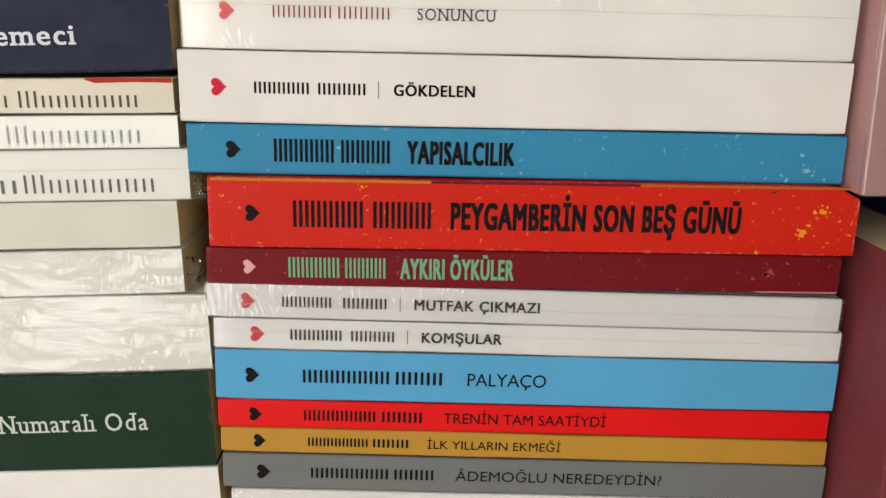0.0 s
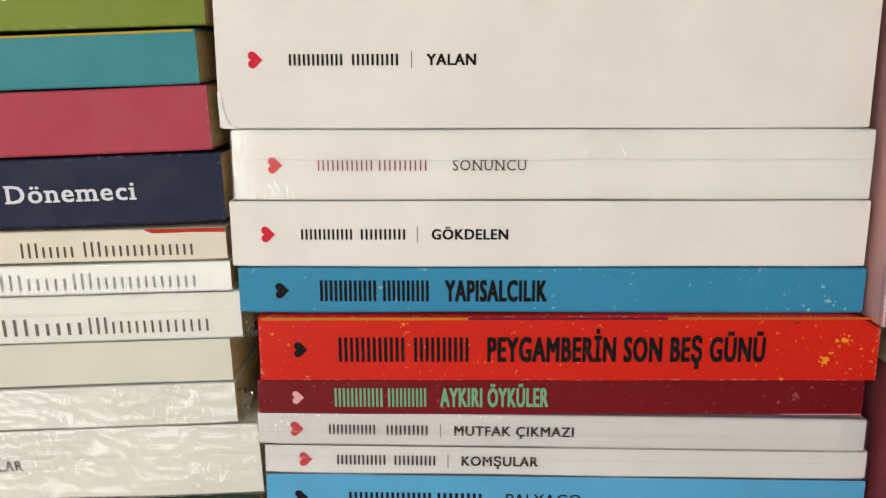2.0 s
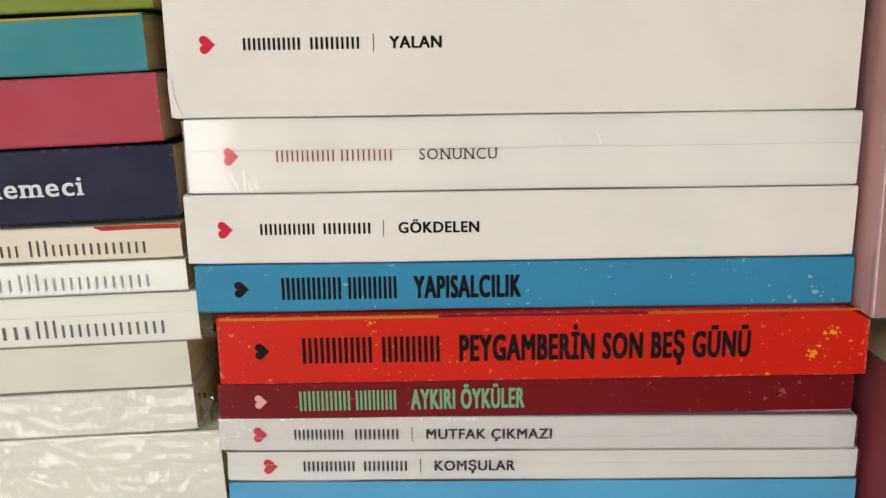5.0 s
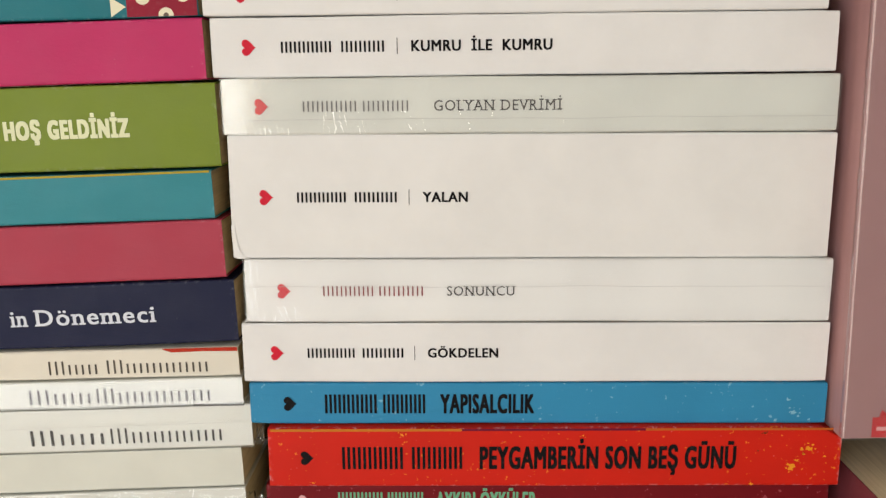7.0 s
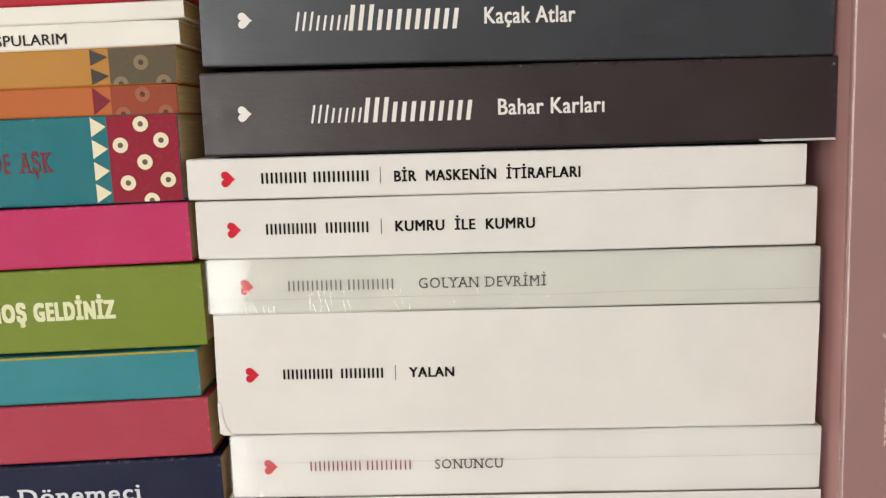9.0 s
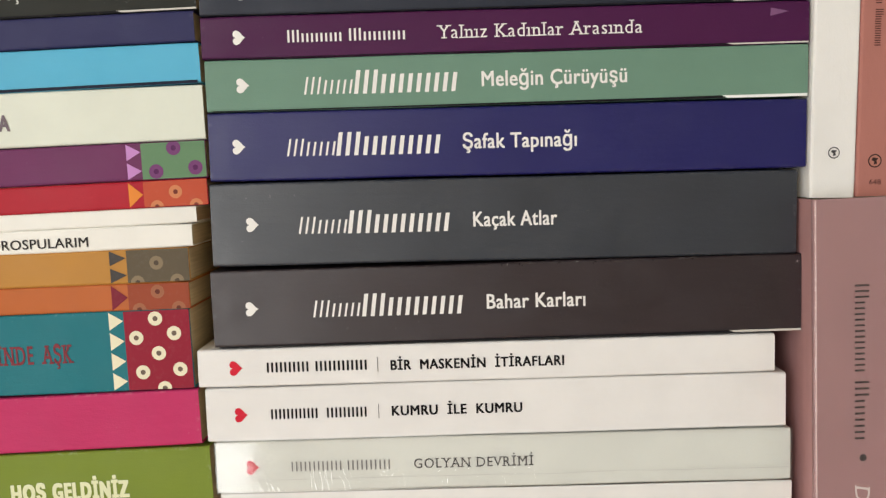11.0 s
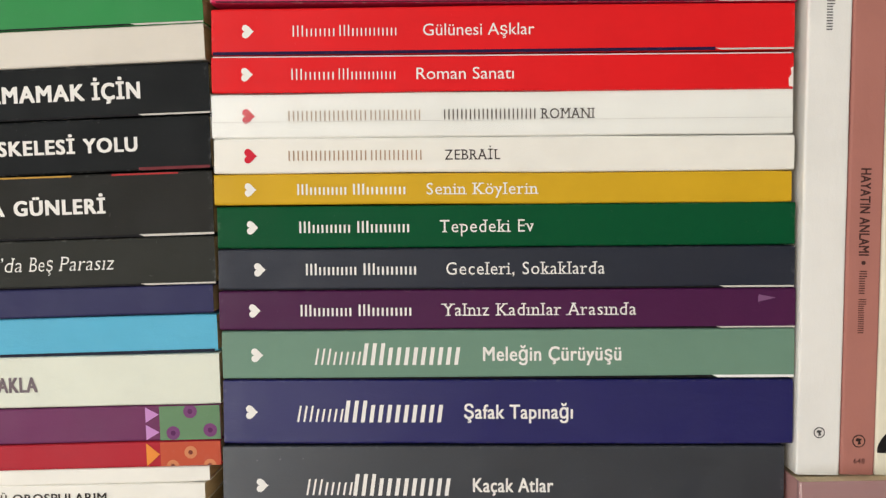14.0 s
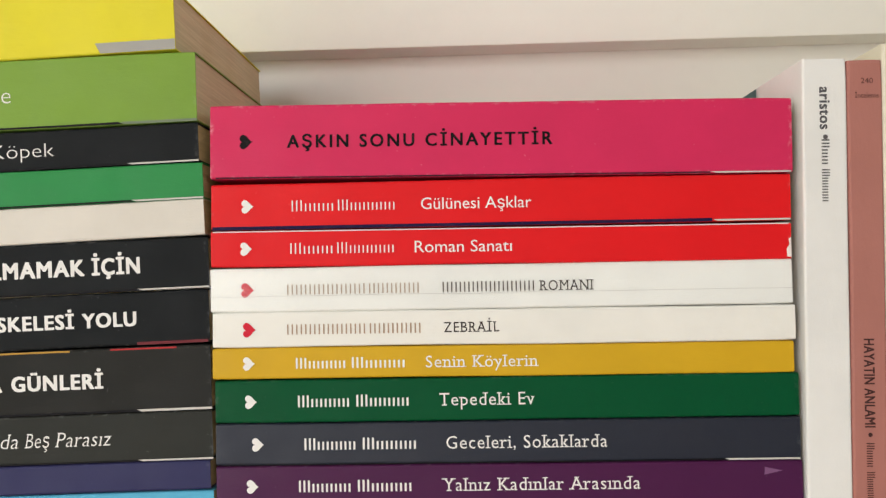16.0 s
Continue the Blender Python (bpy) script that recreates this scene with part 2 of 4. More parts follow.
def cover_bm(L, W, T, seed, th=0.0004, chop=0.0):
    """A wrap-round paperback cover: rounded spine and two boards, a little uneven along its length."""
    r = min(0.0009, T * 0.14)
    outer = [(W, 0.0), (0.006, 0.0), (r, 0.0)]
    outer += [(r - r * math.sin(a), r - r * math.cos(a)) for a in (radians(30), radians(60))]
    outer += [(0.0, r), (0.0, T * 0.33), (0.0, T * 0.67), (0.0, T - r)]
    outer += [(r - r * math.cos(a), T - r + r * math.sin(a)) for a in (radians(30), radians(60))]
    outer += [(r, T), (0.006, T), (W, T)]
    inner = [(W, T - th), (0.006, T - th), (th, T - th), (th, th), (0.006, th), (W, th)]
    ring = outer + inner
    bm = bmesh.new()
    n = 30
    loops = []
    for i in range(n + 1):
        x = L * i / n
        end = min(i, n - i)
        sag = 0.00012 if end == 0 else 0.0
        loop = []
        for k, (y, z) in enumerate(ring):
            w = noise.noise(Vector((x * 28, z / T * 1.5 + seed * 7.3, seed * 3.1)))
            dz = 0.00022 * noise.noise(Vector((x * 22, round(z / T) * 5.0, seed * 5.7)))
            if chop and x > L - chop * 2 and z > T * 0.6:
                dz -= chop * (x - L + chop * 2) / chop / 2
            if sag:
                dz += sag * (1 if z < T / 2 else -1)
            loop.append(bm.verts.new((x + (0.00015 * w if end == 0 else 0), y + 0.00007 * w * (y < 0.002) + sag * (y < 0.002), z + dz)))
        loops.append(loop)
    m = len(ring)
    for a, b in zip(loops, loops[1:]):
        for k in range(m):
            bm.faces.new((a[k], a[(k + 1) % m], b[(k + 1) % m], b[k]))
    for loop in (loops[0], loops[-1]):
        bm.faces.new(loop)
    bmesh.ops.recalc_face_normals(bm, faces=bm.faces[:])
    return bm


def pages_bm(L, W, T, seed, th=0.0004):
    """The leaves, slightly uneven at their trimmed ends."""
    bm = bmesh.new()
    nz, g = max(4, int(T / 0.0018)), 0.00006
    ring = [(0.0005 + (W - 0.0012) * j / 8) for j in range(9)]
    grid = {}
    for s, x in ((0, 0.0003), (1, L - 0.0003)):
        for i in range(nz + 1):
            z = th + g + (T - 2 * th - 2 * g) * i / nz
            off = 0.00025 * noise.noise(Vector((i * 0.9, seed * 2.3, s * 9.0)))
            for j, y in enumerate(ring):
                grid[s, i, j] = bm.verts.new((x + off * (1 if s else -1) - (0.0003 if s else -0.0003), y, z))
    for i in range(nz):
        for j in range(8):
            bm.faces.new((grid[0, i, j], grid[0, i, j + 1], grid[0, i + 1, j + 1], grid[0, i + 1, j]))
            bm.faces.new((grid[1, i, j], grid[1, i + 1, j], grid[1, i + 1, j + 1], grid[1, i, j + 1]))
        for j in (0, 8):
            bm.faces.new((grid[0, i, j], grid[0, i + 1, j], grid[1, i + 1, j], grid[1, i, j]))
    for i in (0, nz):
        for j in range(8):
            bm.faces.new((grid[0, i, j], grid[0, i, j + 1], grid[1, i, j + 1], grid[1, i, j]))
    bmesh.ops.recalc_face_normals(bm, faces=bm.faces[:])
    return bm


def book(m, L, T, material, label, W=0.122, pages=None, group="stacked books", chop=0.0):
    """A paperback whose spine runs along its own x and faces -y; its thickness is along z."""
    BOOK_NO[0] += 1
    seed = BOOK_NO[0]
    root = tagged(new("book"), label, "book", group)
    root.matrix_world = m
    COVER_OF[root.name] = part("cover", cover_bm(L, W, T, seed, 0.0004, chop), material, root)
    part("page_block", pages_bm(L - 2 * chop, W, T, seed), pages or PAGES, root, "cream paper page edges")
    root["T"], root["L"] = T, L
    return root


PRINT = -0.00016


def print_bm(shapes):
    """Flat printed shapes on a spine, each a list of (x, z) corners."""
    bm = bmesh.new()
    for corners in shapes:
        bm.faces.new([bm.verts.new((x, PRINT, z)) for x, z in corners])
    bmesh.ops.recalc_face_normals(bm, faces=bm.faces[:])
    return bm


def rect(x0, x1, z0, z1):
    return [(x0, z0), (x1, z0), (x1, z1), (x0, z1)]


def disc(x, z, r, n=24, squash=1.0):
    return [(x + r * squash * math.cos(2 * math.pi * k / n), z + r * math.sin(2 * math.pi * k / n)) for k in range(n)]


def letters_bm(text, spacing=1.0, shear=0.0, serif=0.0, weight=0.0):
    """Flat lettering from the built-in font, as (vertices, faces) in units of the font; serif: length of added feet."""
    curve = bpy.data.curves.new("lettering", "FONT")
    curve.body, curve.space_character, curve.shear, curve.resolution_u = text, spacing, shear, 3
    curve.offset = weight
    ob = bpy.data.objects.new("lettering", curve)
    scene.collection.objects.link(ob)
    dg = bpy.context.evaluated_depsgraph_get()
    me = bpy.data.meshes.new_from_object(ob.evaluated_get(dg))
    verts, faces = [v.co.copy() for v in me.vertices], [tuple(p.vertices) for p in me.polygons]
    bpy.data.objects.remove(ob)
    bpy.data.curves.remove(curve)
    bpy.data.meshes.remove(me)
    if serif:
        add_serifs(verts, faces, serif)
    return verts, faces


def add_serifs(verts, faces, size):
    """Thin feet on the flat ends of the stems, at the base line, the height of small letters and that of capitals."""
    count = collections.Counter(tuple(sorted(e)) for f in faces for e in zip(f, f[1:] + f[:1]))
    above = {}
    for f in faces:
        mid = sum(verts[k].y for k in f) / len(f)
        for e in zip(f, f[1:] + f[:1]):
            above[tuple(sorted(e))] = mid
    rim = collections.defaultdict(list)
    for (i, j), n in count.items():
        if n == 1:
            rim[i].append(j)
            rim[j].append(i)
    feet = set()
    for (i, j), n in count.items():
        p, q = verts[i], verts[j]
        if n != 1 or abs(p.y - q.y) > 0.004 or not 0.03 < abs(p.x - q.x) < 0.3:
            continue
        y, inside = (p.y + q.y) / 2, above[i, j]
        base, top = abs(y) < 0.02 and inside > y, y > 0.4 and inside < y
        if not (base or top) or (y > 0.5 and abs(y - CAP) > 0.03):
            continue
        x0, x1 = min(p.x, q.x), max(p.x, q.x)
        a, b = (i, j) if p.x < q.x else (j, i)
        spread = [verts[k].x - verts[e].x for e, o in ((a, b), (b, a)) for k in rim[e] if k != o]
        if base and len(spread) == 2 and spread[0] < -0.02 and spread[1] > 0.02:
            continue
        left, right = (size, size) if x1 - x0 < 0.16 else (size, 0.0)
        if top and y < CAP - 0.03:
            right = 0.0
        feet.add((round(x0 - left, 4), round(x1 + right, 4), round(y, 4), 1 if base else -1))
    for x0, x1, y, way in sorted(feet):
        n = len(verts)
        thick = 0.058 * way
        verts.extend(Vector(c) for c in ((x0, y, 1), (x1, y, 1), (x1, y + thick, 1), (x0, y + thick, 1)))
        faces.append((n, n + 1, n + 2, n + 3))


CAP = max(v.y for v in letters_bm("H")[0])
SERIF = 0.1


def lettering(root, text, a, b, cap, colour, zc=None, bold=0.0, shear=0.0, name="title", serif=0.0, weight=0.0, space=1.0):
    """Title words between a and b millimetres from the spine's start."""
    a, b, cap = a / 1000, b / 1000, cap / 1000
    zc = root["T"] / 2 if zc is None else zc / 1000
    verts, faces = letters_bm(text, space + 2.2 * bold + 1.2 * serif + 2 * max(weight, 0.0), shear, serif, weight)
    lo, hi = min(v.x for v in verts), max(v.x for v in verts)
    bm = bmesh.new()
    d = bold * cap
    dh = d * min(1.0, 0.25 + (b - a) / (hi - lo) * CAP / cap * 0.75)
    moves = [(0, 0)] if not d else [(-dh, -d * 0.5), (0, -d * 0.5), (dh, -d * 0.5), (-dh, d * 0.5), (0, d * 0.5), (dh, d * 0.5)]
    for n, (dx, dz) in enumerate(moves):
        vs = [bm.verts.new((a + dh + dx + (v.x - lo) / (hi - lo) * (b - a - 2 * dh), PRINT - n * 0.000006 - 0.00004 * v.z, zc - cap / 2 + d * 0.5 + dz + v.y / CAP * (cap - d))) for v in verts]
        for f in faces:
            bm.faces.new([vs[k] for k in f])
    printed(name, bm, ink(colour), root, "printed title")


def word_bars(root, words, h, colour, zc=None, fill=0.46, small=1.0, slant=0.0):
    """Plain printed bars in place of a name: (start, end, letters) in millimetres; small: height of all but a word's first letter."""
    zc = root["T"] / 2 if zc is None else zc / 1000
    h = h / 1000
    for a, b, n in words:
        n *= 2
        step = (b - a) / (n - 1 + fill) / 1000
        for k in range(n):
            z0, z1 = zc - h / 2, zc - h / 2 + h * (1.0 if k < 3 else small)
            x0, x1, lean = a / 1000 + k * step, a / 1000 + (k + fill) * step, slant * (z1 - z0)
            printed("name_bar", print_bm([[(x0, z0), (x1, z0), (x1 + lean, z1), (x0 + lean, z1)]]), ink(colour), root)


def heart(root, x, colour, size=5.0, zc=None):
    zc = root["T"] / 2 if zc is None else zc / 1000
    pts = []
    for k in range(36):
        t = 2 * math.pi * k / 36
        px, py = 16 * math.sin(t) ** 3, 13 * math.cos(t) - 5 * math.cos(2 * t) - 2 * math.cos(3 * t) - math.cos(4 * t)
        pts.append((x / 1000 - (py + 2.5) / 32 * size / 1000, zc + px / 32 * size / 1000))
    printed("heart_mark", print_bm([pts]), ink(colour), root, "small printed heart")


def rule(root, x, h, colour=(90, 88, 88)):
    zc = root["T"] / 2
    printed("rule", print_bm([rect(x / 1000 - 0.00011, x / 1000 + 0.00011, zc - h / 2000, zc + h / 2000)]), ink(colour), root)


def pale_strip(root, a, b, h=0.7, colour=(200, 197, 190), dark=True):
    """Light panel of the back board showing along the lower edge of a spine, and a dark strip before it."""
    a, b, h = a / 1000, b / 1000, h / 1000
    printed("back_panel_edge", print_bm([[(a, 0.0001 + h), (a + 0.0018, 0.0001), (b, 0.0001), (b, 0.0001 + h)]]), ink(colour), root, "pale strip of the back cover")
    # near-black tapering strip along the lower edge, up to the pale panel
    if dark:
        printed("dark_underside", print_bm([[(0.002, 0.0001), (a + 0.0014, 0.0001), (a - 0.0004, 0.0001 + h), (a - 0.02, 0.0001 + h * 0.8), (0.002, 0.0001 + h * 0.35)]]), ink((20, 18, 22)), root, "dark strip along the back cover edge")


def worn_flecks(root, spots, colour, seed):
    """Chips in the print, in clusters of ragged patches: (x, z, reach, count) in millimetres."""
    rnd = random.Random(seed)
    T = root["T"]
    for x, z, reach, n in spots:
        shapes = []
        for k in range(n):
            r = reach * (0.42 if k == 0 else rnd.uniform(0.06, 0.26))
            away = 0 if k == 0 else reach * rnd.uniform(0.3, 1.0)
            turn = rnd.uniform(0, 6.28)
            cx, cz = x + away * math.cos(turn), z + away * math.sin(turn) * 0.8
            ring = []
            for j in range(11):
                t, w = 6.283 * j / 11, r * rnd.uniform(0.35, 1.15)
                ring.append(((cx + w * math.cos(t)) / 1000, min(max((cz + w * math.sin(t) * 0.85) / 1000, 0.0003), T - 0.0003)))
            shapes.append(ring)
        printed("worn_patch", print_bm(shapes), ink(colour), root, "chipped patch in the print")


def tight_crease(x, z, v, seed, dense, bands):
    """Height of the few creases of a tight film: slanting ridges in scattered clusters and along bands."""
    ridge = max(0.0, 0.2 - abs(noise.noise(Vector((x * 560 + z * 190, z * 150, seed * 3.3))))) / 0.2
    gate = max(0.0, noise.noise(Vector((x * 46, z * 75, seed * 5.9))) - 0.24 + dense) * 2.4
    for x0, x1, v0, v1, full in bands:
        if v0 < v < v1:
            side_in = min(max((x - x0) / 0.006, 0), 1) * min(max((x1 - x) / 0.02, 0), 1)
            gate = max(gate, full * side_in * (0.65 + 0.7 * noise.noise(Vector((x * 90, seed, 0.5)))))
    return ridge * min(max(gate, 0.0), 2.4)


def wrap(root, amount=1.0, seed=1, seam=None, folds=0.0, tight=False, dense=0.0, bands=(), film=None):
    """Creased clear film over a spine, with a welded seam."""
    L, T = root["L"], root["T"]
    bm = bmesh.new()
    nx, nz = (860 if tight else 700), max(10, int(T / (0.00045 if tight else 0.0005)))
    rows = []
    for i in range(nx + 1):
        x = -0.0004 + (L + 0.0008) * i / nx
        row = []
        for j in range(-2, nz + 3):
            v = j / nz
            z, back = min(max(v, 0), 1) * T, max(0, -j, j - nz) * 0.0012
            skew = x + 0.3 * v * T
            crease = 0.25 * noise.noise(Vector((skew * 40, v * T * 90, seed * 4.1)))
            crease += folds * (0.5 - abs(noise.noise(Vector((skew * 90 + v * 2, v * T * 190 - x * 40, seed * 1.7)))) * 2)
            crease += 0.9 * (0.5 - abs(noise.noise(Vector((skew * 480, v * T * 220, seed * 8.7)))) * 2)
            crease += 0.5 * (0.5 - abs(noise.noise(Vector((x * 820, v * T * 420 + x * 150, seed * 2.9)))) * 2)
            crease *= 0.2 + 2.6 * max(0.0, -0.08 + 1.2 * noise.noise(Vector((x * 34, v * T * 70, seed * 6.1))))
            ends = 1.0 + 1.2 * math.exp(-x / 0.016) + 0.5 * math.exp(-(L - x) / 0.012)
            if tight:
                broad = noise.noise(Vector((x * 22, v * T * 60, seed * 4.1)))
                bulge = 0.00016 * amount * broad + 0.00013 * tight_crease(x, z, v, seed, dense, bands)
                row.append(bm.verts.new((x, -0.00045 - 0.00018 * amount - bulge + back, z + (0.0002 if j > nz / 2 else -0.0001))))
                continue
            row.append(bm.verts.new((x, -0.0004 - 0.00022 * amount - 0.0002 * amount * ends * crease + back, z + (0.0002 if j > nz / 2 else -0.0001))))
        rows.append(row)
    for a, b in zip(rows, rows[1:]):
        for k in range(len(a) - 1):
            bm.faces.new((a[k], b[k], b[k + 1], a[k + 1]))
    bmesh.ops.recalc_face_normals(bm, faces=bm.faces[:])
    ob = part("wrapping_film", bm, film or (TIGHT_FILM if tight else FILM), root, "clear creased plastic wrapping", smooth=True)
    ob.visible_shadow = False
    if seam is not None:
        bm = bmesh.new()
        pts = [(L * i / 60, T * (seam + 0.02 * noise.noise(Vector((i * 0.13, seed, 0))))) for i in range(61)]
        up, dn = [bm.verts.new((x, -0.0013, z + 0.00006)) for x, z in pts], [bm.verts.new((x, -0.0013, z - 0.00006)) for x, z in pts]
        for k in range(60):
            bm.faces.new((dn[k], dn[k + 1], up[k + 1], up[k]))
        part("film_seam", bm, ink((196, 192, 186)), ob)
    return ob


def flat(x0, zb, tilt=0.0, y=0.0):
    """The pose of a book that lies in a pile: millimetres of its spine's start and underside."""
    return pose(x0 / 1000, y / 1000, zb / 1000, 0, -tilt, 0)


def upright(x, z_top, lean=0.0, y=0.0):
    """The pose of a standing book whose spine reads downwards: millimetres of its left board and its head."""
    return pose(x / 1000, y / 1000, z_top / 1000, 0, lean, 0) @ Matrix(((0, 0, 1, 0), (0, 1, 0, 0), (-1, 0, 0, 0), (0, 0, 0, 1)))


CREAM_WHITE = cover_mat("white_cover", (234, 232, 229), 0.4, 0.25, grime=0.07)
IVORY = cover_mat("ivory_cover", (233, 232, 223), 0.45, 0.3, grime=0.12)
SMUDGED_WHITE = cover_mat("smudged_white_cover", (234, 232, 228), 0.4, 0.2, grime=0.2)
IVORY_WRAPPED = cover_mat("ivory_under_film", (232, 231, 222), 0.4, 0.1, grime=0.08)
WRAPPED = cover_mat("white_under_film", (244, 241, 236), 0.4, 0.2, grime=0.06)


def pile(x0, L, zb, T, tilt, material, label, y=0.0, pages=None, W=0.122, chop=0.0):
    zb -= L / 2 * math.sin(radians(tilt))
    return book(flat(x0, zb, tilt, y), L / 1000, T / 1000, material, label, W, pages, "stacked books", chop)


# the middle pile, from the shelf upwards
for n, (zb, T) in enumerate(((787, 21), (808.2, 20), (828.4, 19), (847.6, 18))):
    pile(-93 + n * 0.6, 196, zb, T, 0, CREAM_WHITE, "plain white paperback book lying under a pile")
b = pile(-89.5, 195, 866, 21.8, -0.7, CREAM_WHITE, "white paperback in plastic wrap lying in a pile")
wrap(b, 1.0, 31)

b = pile(-91.7, 196.8, 888.3, 12.3, -0.71, cover_mat("grey_cover", (118, 121, 121)), "grey paperback with black title lying in a pile")
heart(b, 13.3, BLACK)
word_bars(b, ((28.5, 53.5, 8), (55.6, 68.3, 4)), 3.6, BLACK)
lettering(b, "ÂDEMOĞLU NEREDEYDİN?", 75.5, 143.0, 3.5, BLACK)

b = pile(-91.8, 196.1, 901.1, 8.6, -0.76, cover_mat("ochre_cover", (188, 143, 62)), "ochre yellow paperback with black title lying in a pile")
heart(b, 12.5, BLACK, 4.4)
word_bars(b, ((27.9, 47.0, 8), (48.8, 60.1, 4)), 2.9, BLACK)
lettering(b, "İLK YILLARIN EKMEĞİ", 66.3, 109.5, 2.9, BLACK)

b = pile(-92.3, 196.0, 910.0, 9.6, -0.65, cover_mat("bright_red_cover", (226, 30, 32)), "thin bright red paperback with black title lying in a pile")
heart(b, 12.0, BLACK, 4.6)
word_bars(b, ((27.3, 50.0, 8), (52.2, 64.9, 4)), 3.6, BLACK)
lettering(b, "TRENİN TAM SAATİYDİ", 71.9, 124.1, 3.5, BLACK)

b = pile(-92.6, 197.0, 919.9, 16.8, -0.55, cover_mat("sky_blue_cover", (92, 168, 214)), "sky blue paperback with black title lying in a pile")
heart(b, 11.7, BLACK)
word_bars(b, ((27.5, 54.6, 8), (56.8, 71.4, 4)), 4.3, BLACK)
lettering(b, "PALYAÇO", 79.5, 104.4, 4.2, BLACK)

b = pile(-92.3, 196.2, 937.0, 10.1, -0.57, CREAM_WHITE, "thin white paperback with a red heart lying in a pile")
heart(b, 13.5, RED)
word_bars(b, ((23.6, 39.5, 6), (42.5, 55.9, 5)), 3.4, BLACK)
rule(b, 60.1, 4.6)
lettering(b, "KOMŞULAR", 64.5, 89.6, 3.4, BLACK, bold=0.045)
wrap(b, 0.3, 3, 0.62, tight=True, dense=-0.15)

b = pile(-94.1, 196.7, 947.2, 11.0, -0.65, cover_mat("grey_white_under_film", (230, 228, 226), 0.4, 0.1), "white paperback with a red heart in creased wrap")
heart(b, 12.8, RED)
word_bars(b, ((23.1, 38.2, 6), (41.9, 55.3, 5)), 3.4, BLACK)
rule(b, 59.5, 4.6)
lettering(b, "MUTFAK ÇIKMAZI", 63.9, 102.8, 3.4, BLACK, bold=0.045)
wrap(b, 0.8, 4, 0.45, tight=True, bands=((-0.01, 0.12, 0.5, 0.97, 2.2), (-0.01, 0.025, 0.05, 0.5, 1.2), (0.13, 0.19, 0.1, 0.9, 0.25)), film=GLINT_FILM)

b = pile(-93.6, 194.4, 958.6, 12.2, 0.09, cover_mat("maroon_cover", (116, 22, 36), flecks=(180, 92, 100)), "maroon paperback with mint green title and worn paint flecks")
heart(b, 13.2, (222, 168, 168), 4.4)
word_bars(b, ((24.9, 40.4, 6), (42.2, 54.5, 5)), 6.4, MINT, fill=0.54)
worn_flecks(b, ((172.5, 7.0, 3.2, 7), (167.5, 4.6, 1.6, 4), (159.0, 0.7, 1.4, 3), (177.5, 9.5, 1.5, 3)), (158, 70, 76), 3)
lettering(b, "AYKIRI ÖYKÜLER", 59.0, 93.8, 6.5, MINT, bold=0.05)
pale_strip(b, 168, 194, 0.5, (190, 120, 124), False)

b = pile(-91.6, 194.0, 971.4, 21.3, 0.06, cover_mat("scarlet_cover", (206, 46, 26), worn=0.6, flecks=(236, 150, 40)), "scarlet paperback with bold black title and yellow flecks", -3.0, chop=0.0035)
heart(b, 13.3, BLACK)
word_bars(b, ((25.2, 45.9, 6), (49.0, 66.1, 5)), 8.1, BLACK, fill=0.54)
worn_flecks(b, ((177.6, 7.0, 3.6, 8), (183.2, 13.6, 3.2, 8), (164.2, 1.0, 1.8, 4), (45.8, 19.0, 1.8, 4), (46.6, 16.4, 1.0, 2), (107.0, 18.6, 1.2, 3), (188.5, 11.0, 1.4, 3), (15.0, 1.6, 1.3, 3)), (232, 148, 34), 5)
worn_flecks(b, ((168.0, 19.4, 1.5, 3), (166.0, 13.0, 0.9, 2)), (92, 52, 22), 6)
lettering(b, "PEYGAMBERİN SON BEŞ GÜNÜ", 72.0, 158.8, 8.2, BLACK, bold=0.058)
printed("top_band", print_bm([rect(0.001, 0.066, 0.0203, 0.0212)]), ink((196, 116, 36)), b, "orange band along the top edge")
printed("top_band", print_bm([rect(0.066, 0.128, 0.0204, 0.0212)]), ink((110, 24, 48)), b, "wine red band along the top edge")
printed("top_band", print_bm([rect(0.128, 0.192, 0.0204, 0.0212)]), ink((186, 92, 34)), b, "orange band along the top edge")

b = pile(-97.6, 195.0, 993.0, 14.6, -0.08, cover_mat("cerulean_cover", (62, 141, 182), flecks=(150, 196, 214)), "blue paperback with bold black title and pale flecks")
heart(b, 13.7, BLACK)
word_bars(b, ((25.5, 43.1, 6), (45.3, 59.6, 5)), 6.8, BLACK, fill=0.54)
worn_flecks(b, ((184.0, 4.2, 3.0, 8), (178.2, 1.2, 1.8, 4), (182.0, 8.6, 1.4, 3), (189.5, 1.6, 1.2, 3), (21.0, 11.6, 0.9, 2)), (134, 186, 206), 8)
lettering(b, "YAPISALCILIK", 64.7, 96.6, 6.9, BLACK, bold=0.058)

b = pile(-99.1, 195.6, 1008.0, 20.8, -0.08, CREAM_WHITE, "white paperback with a red heart and black title")
heart(b, 11.7, RED)
word_bars(b, ((21.8, 37.6, 6), (40.3, 54.0, 5)), 3.3, BLACK)
rule(b, 57.8, 5.0)
lettering(b, "GÖKDELEN", 62.2, 85.8, 3.3, BLACK, bold=0.045)

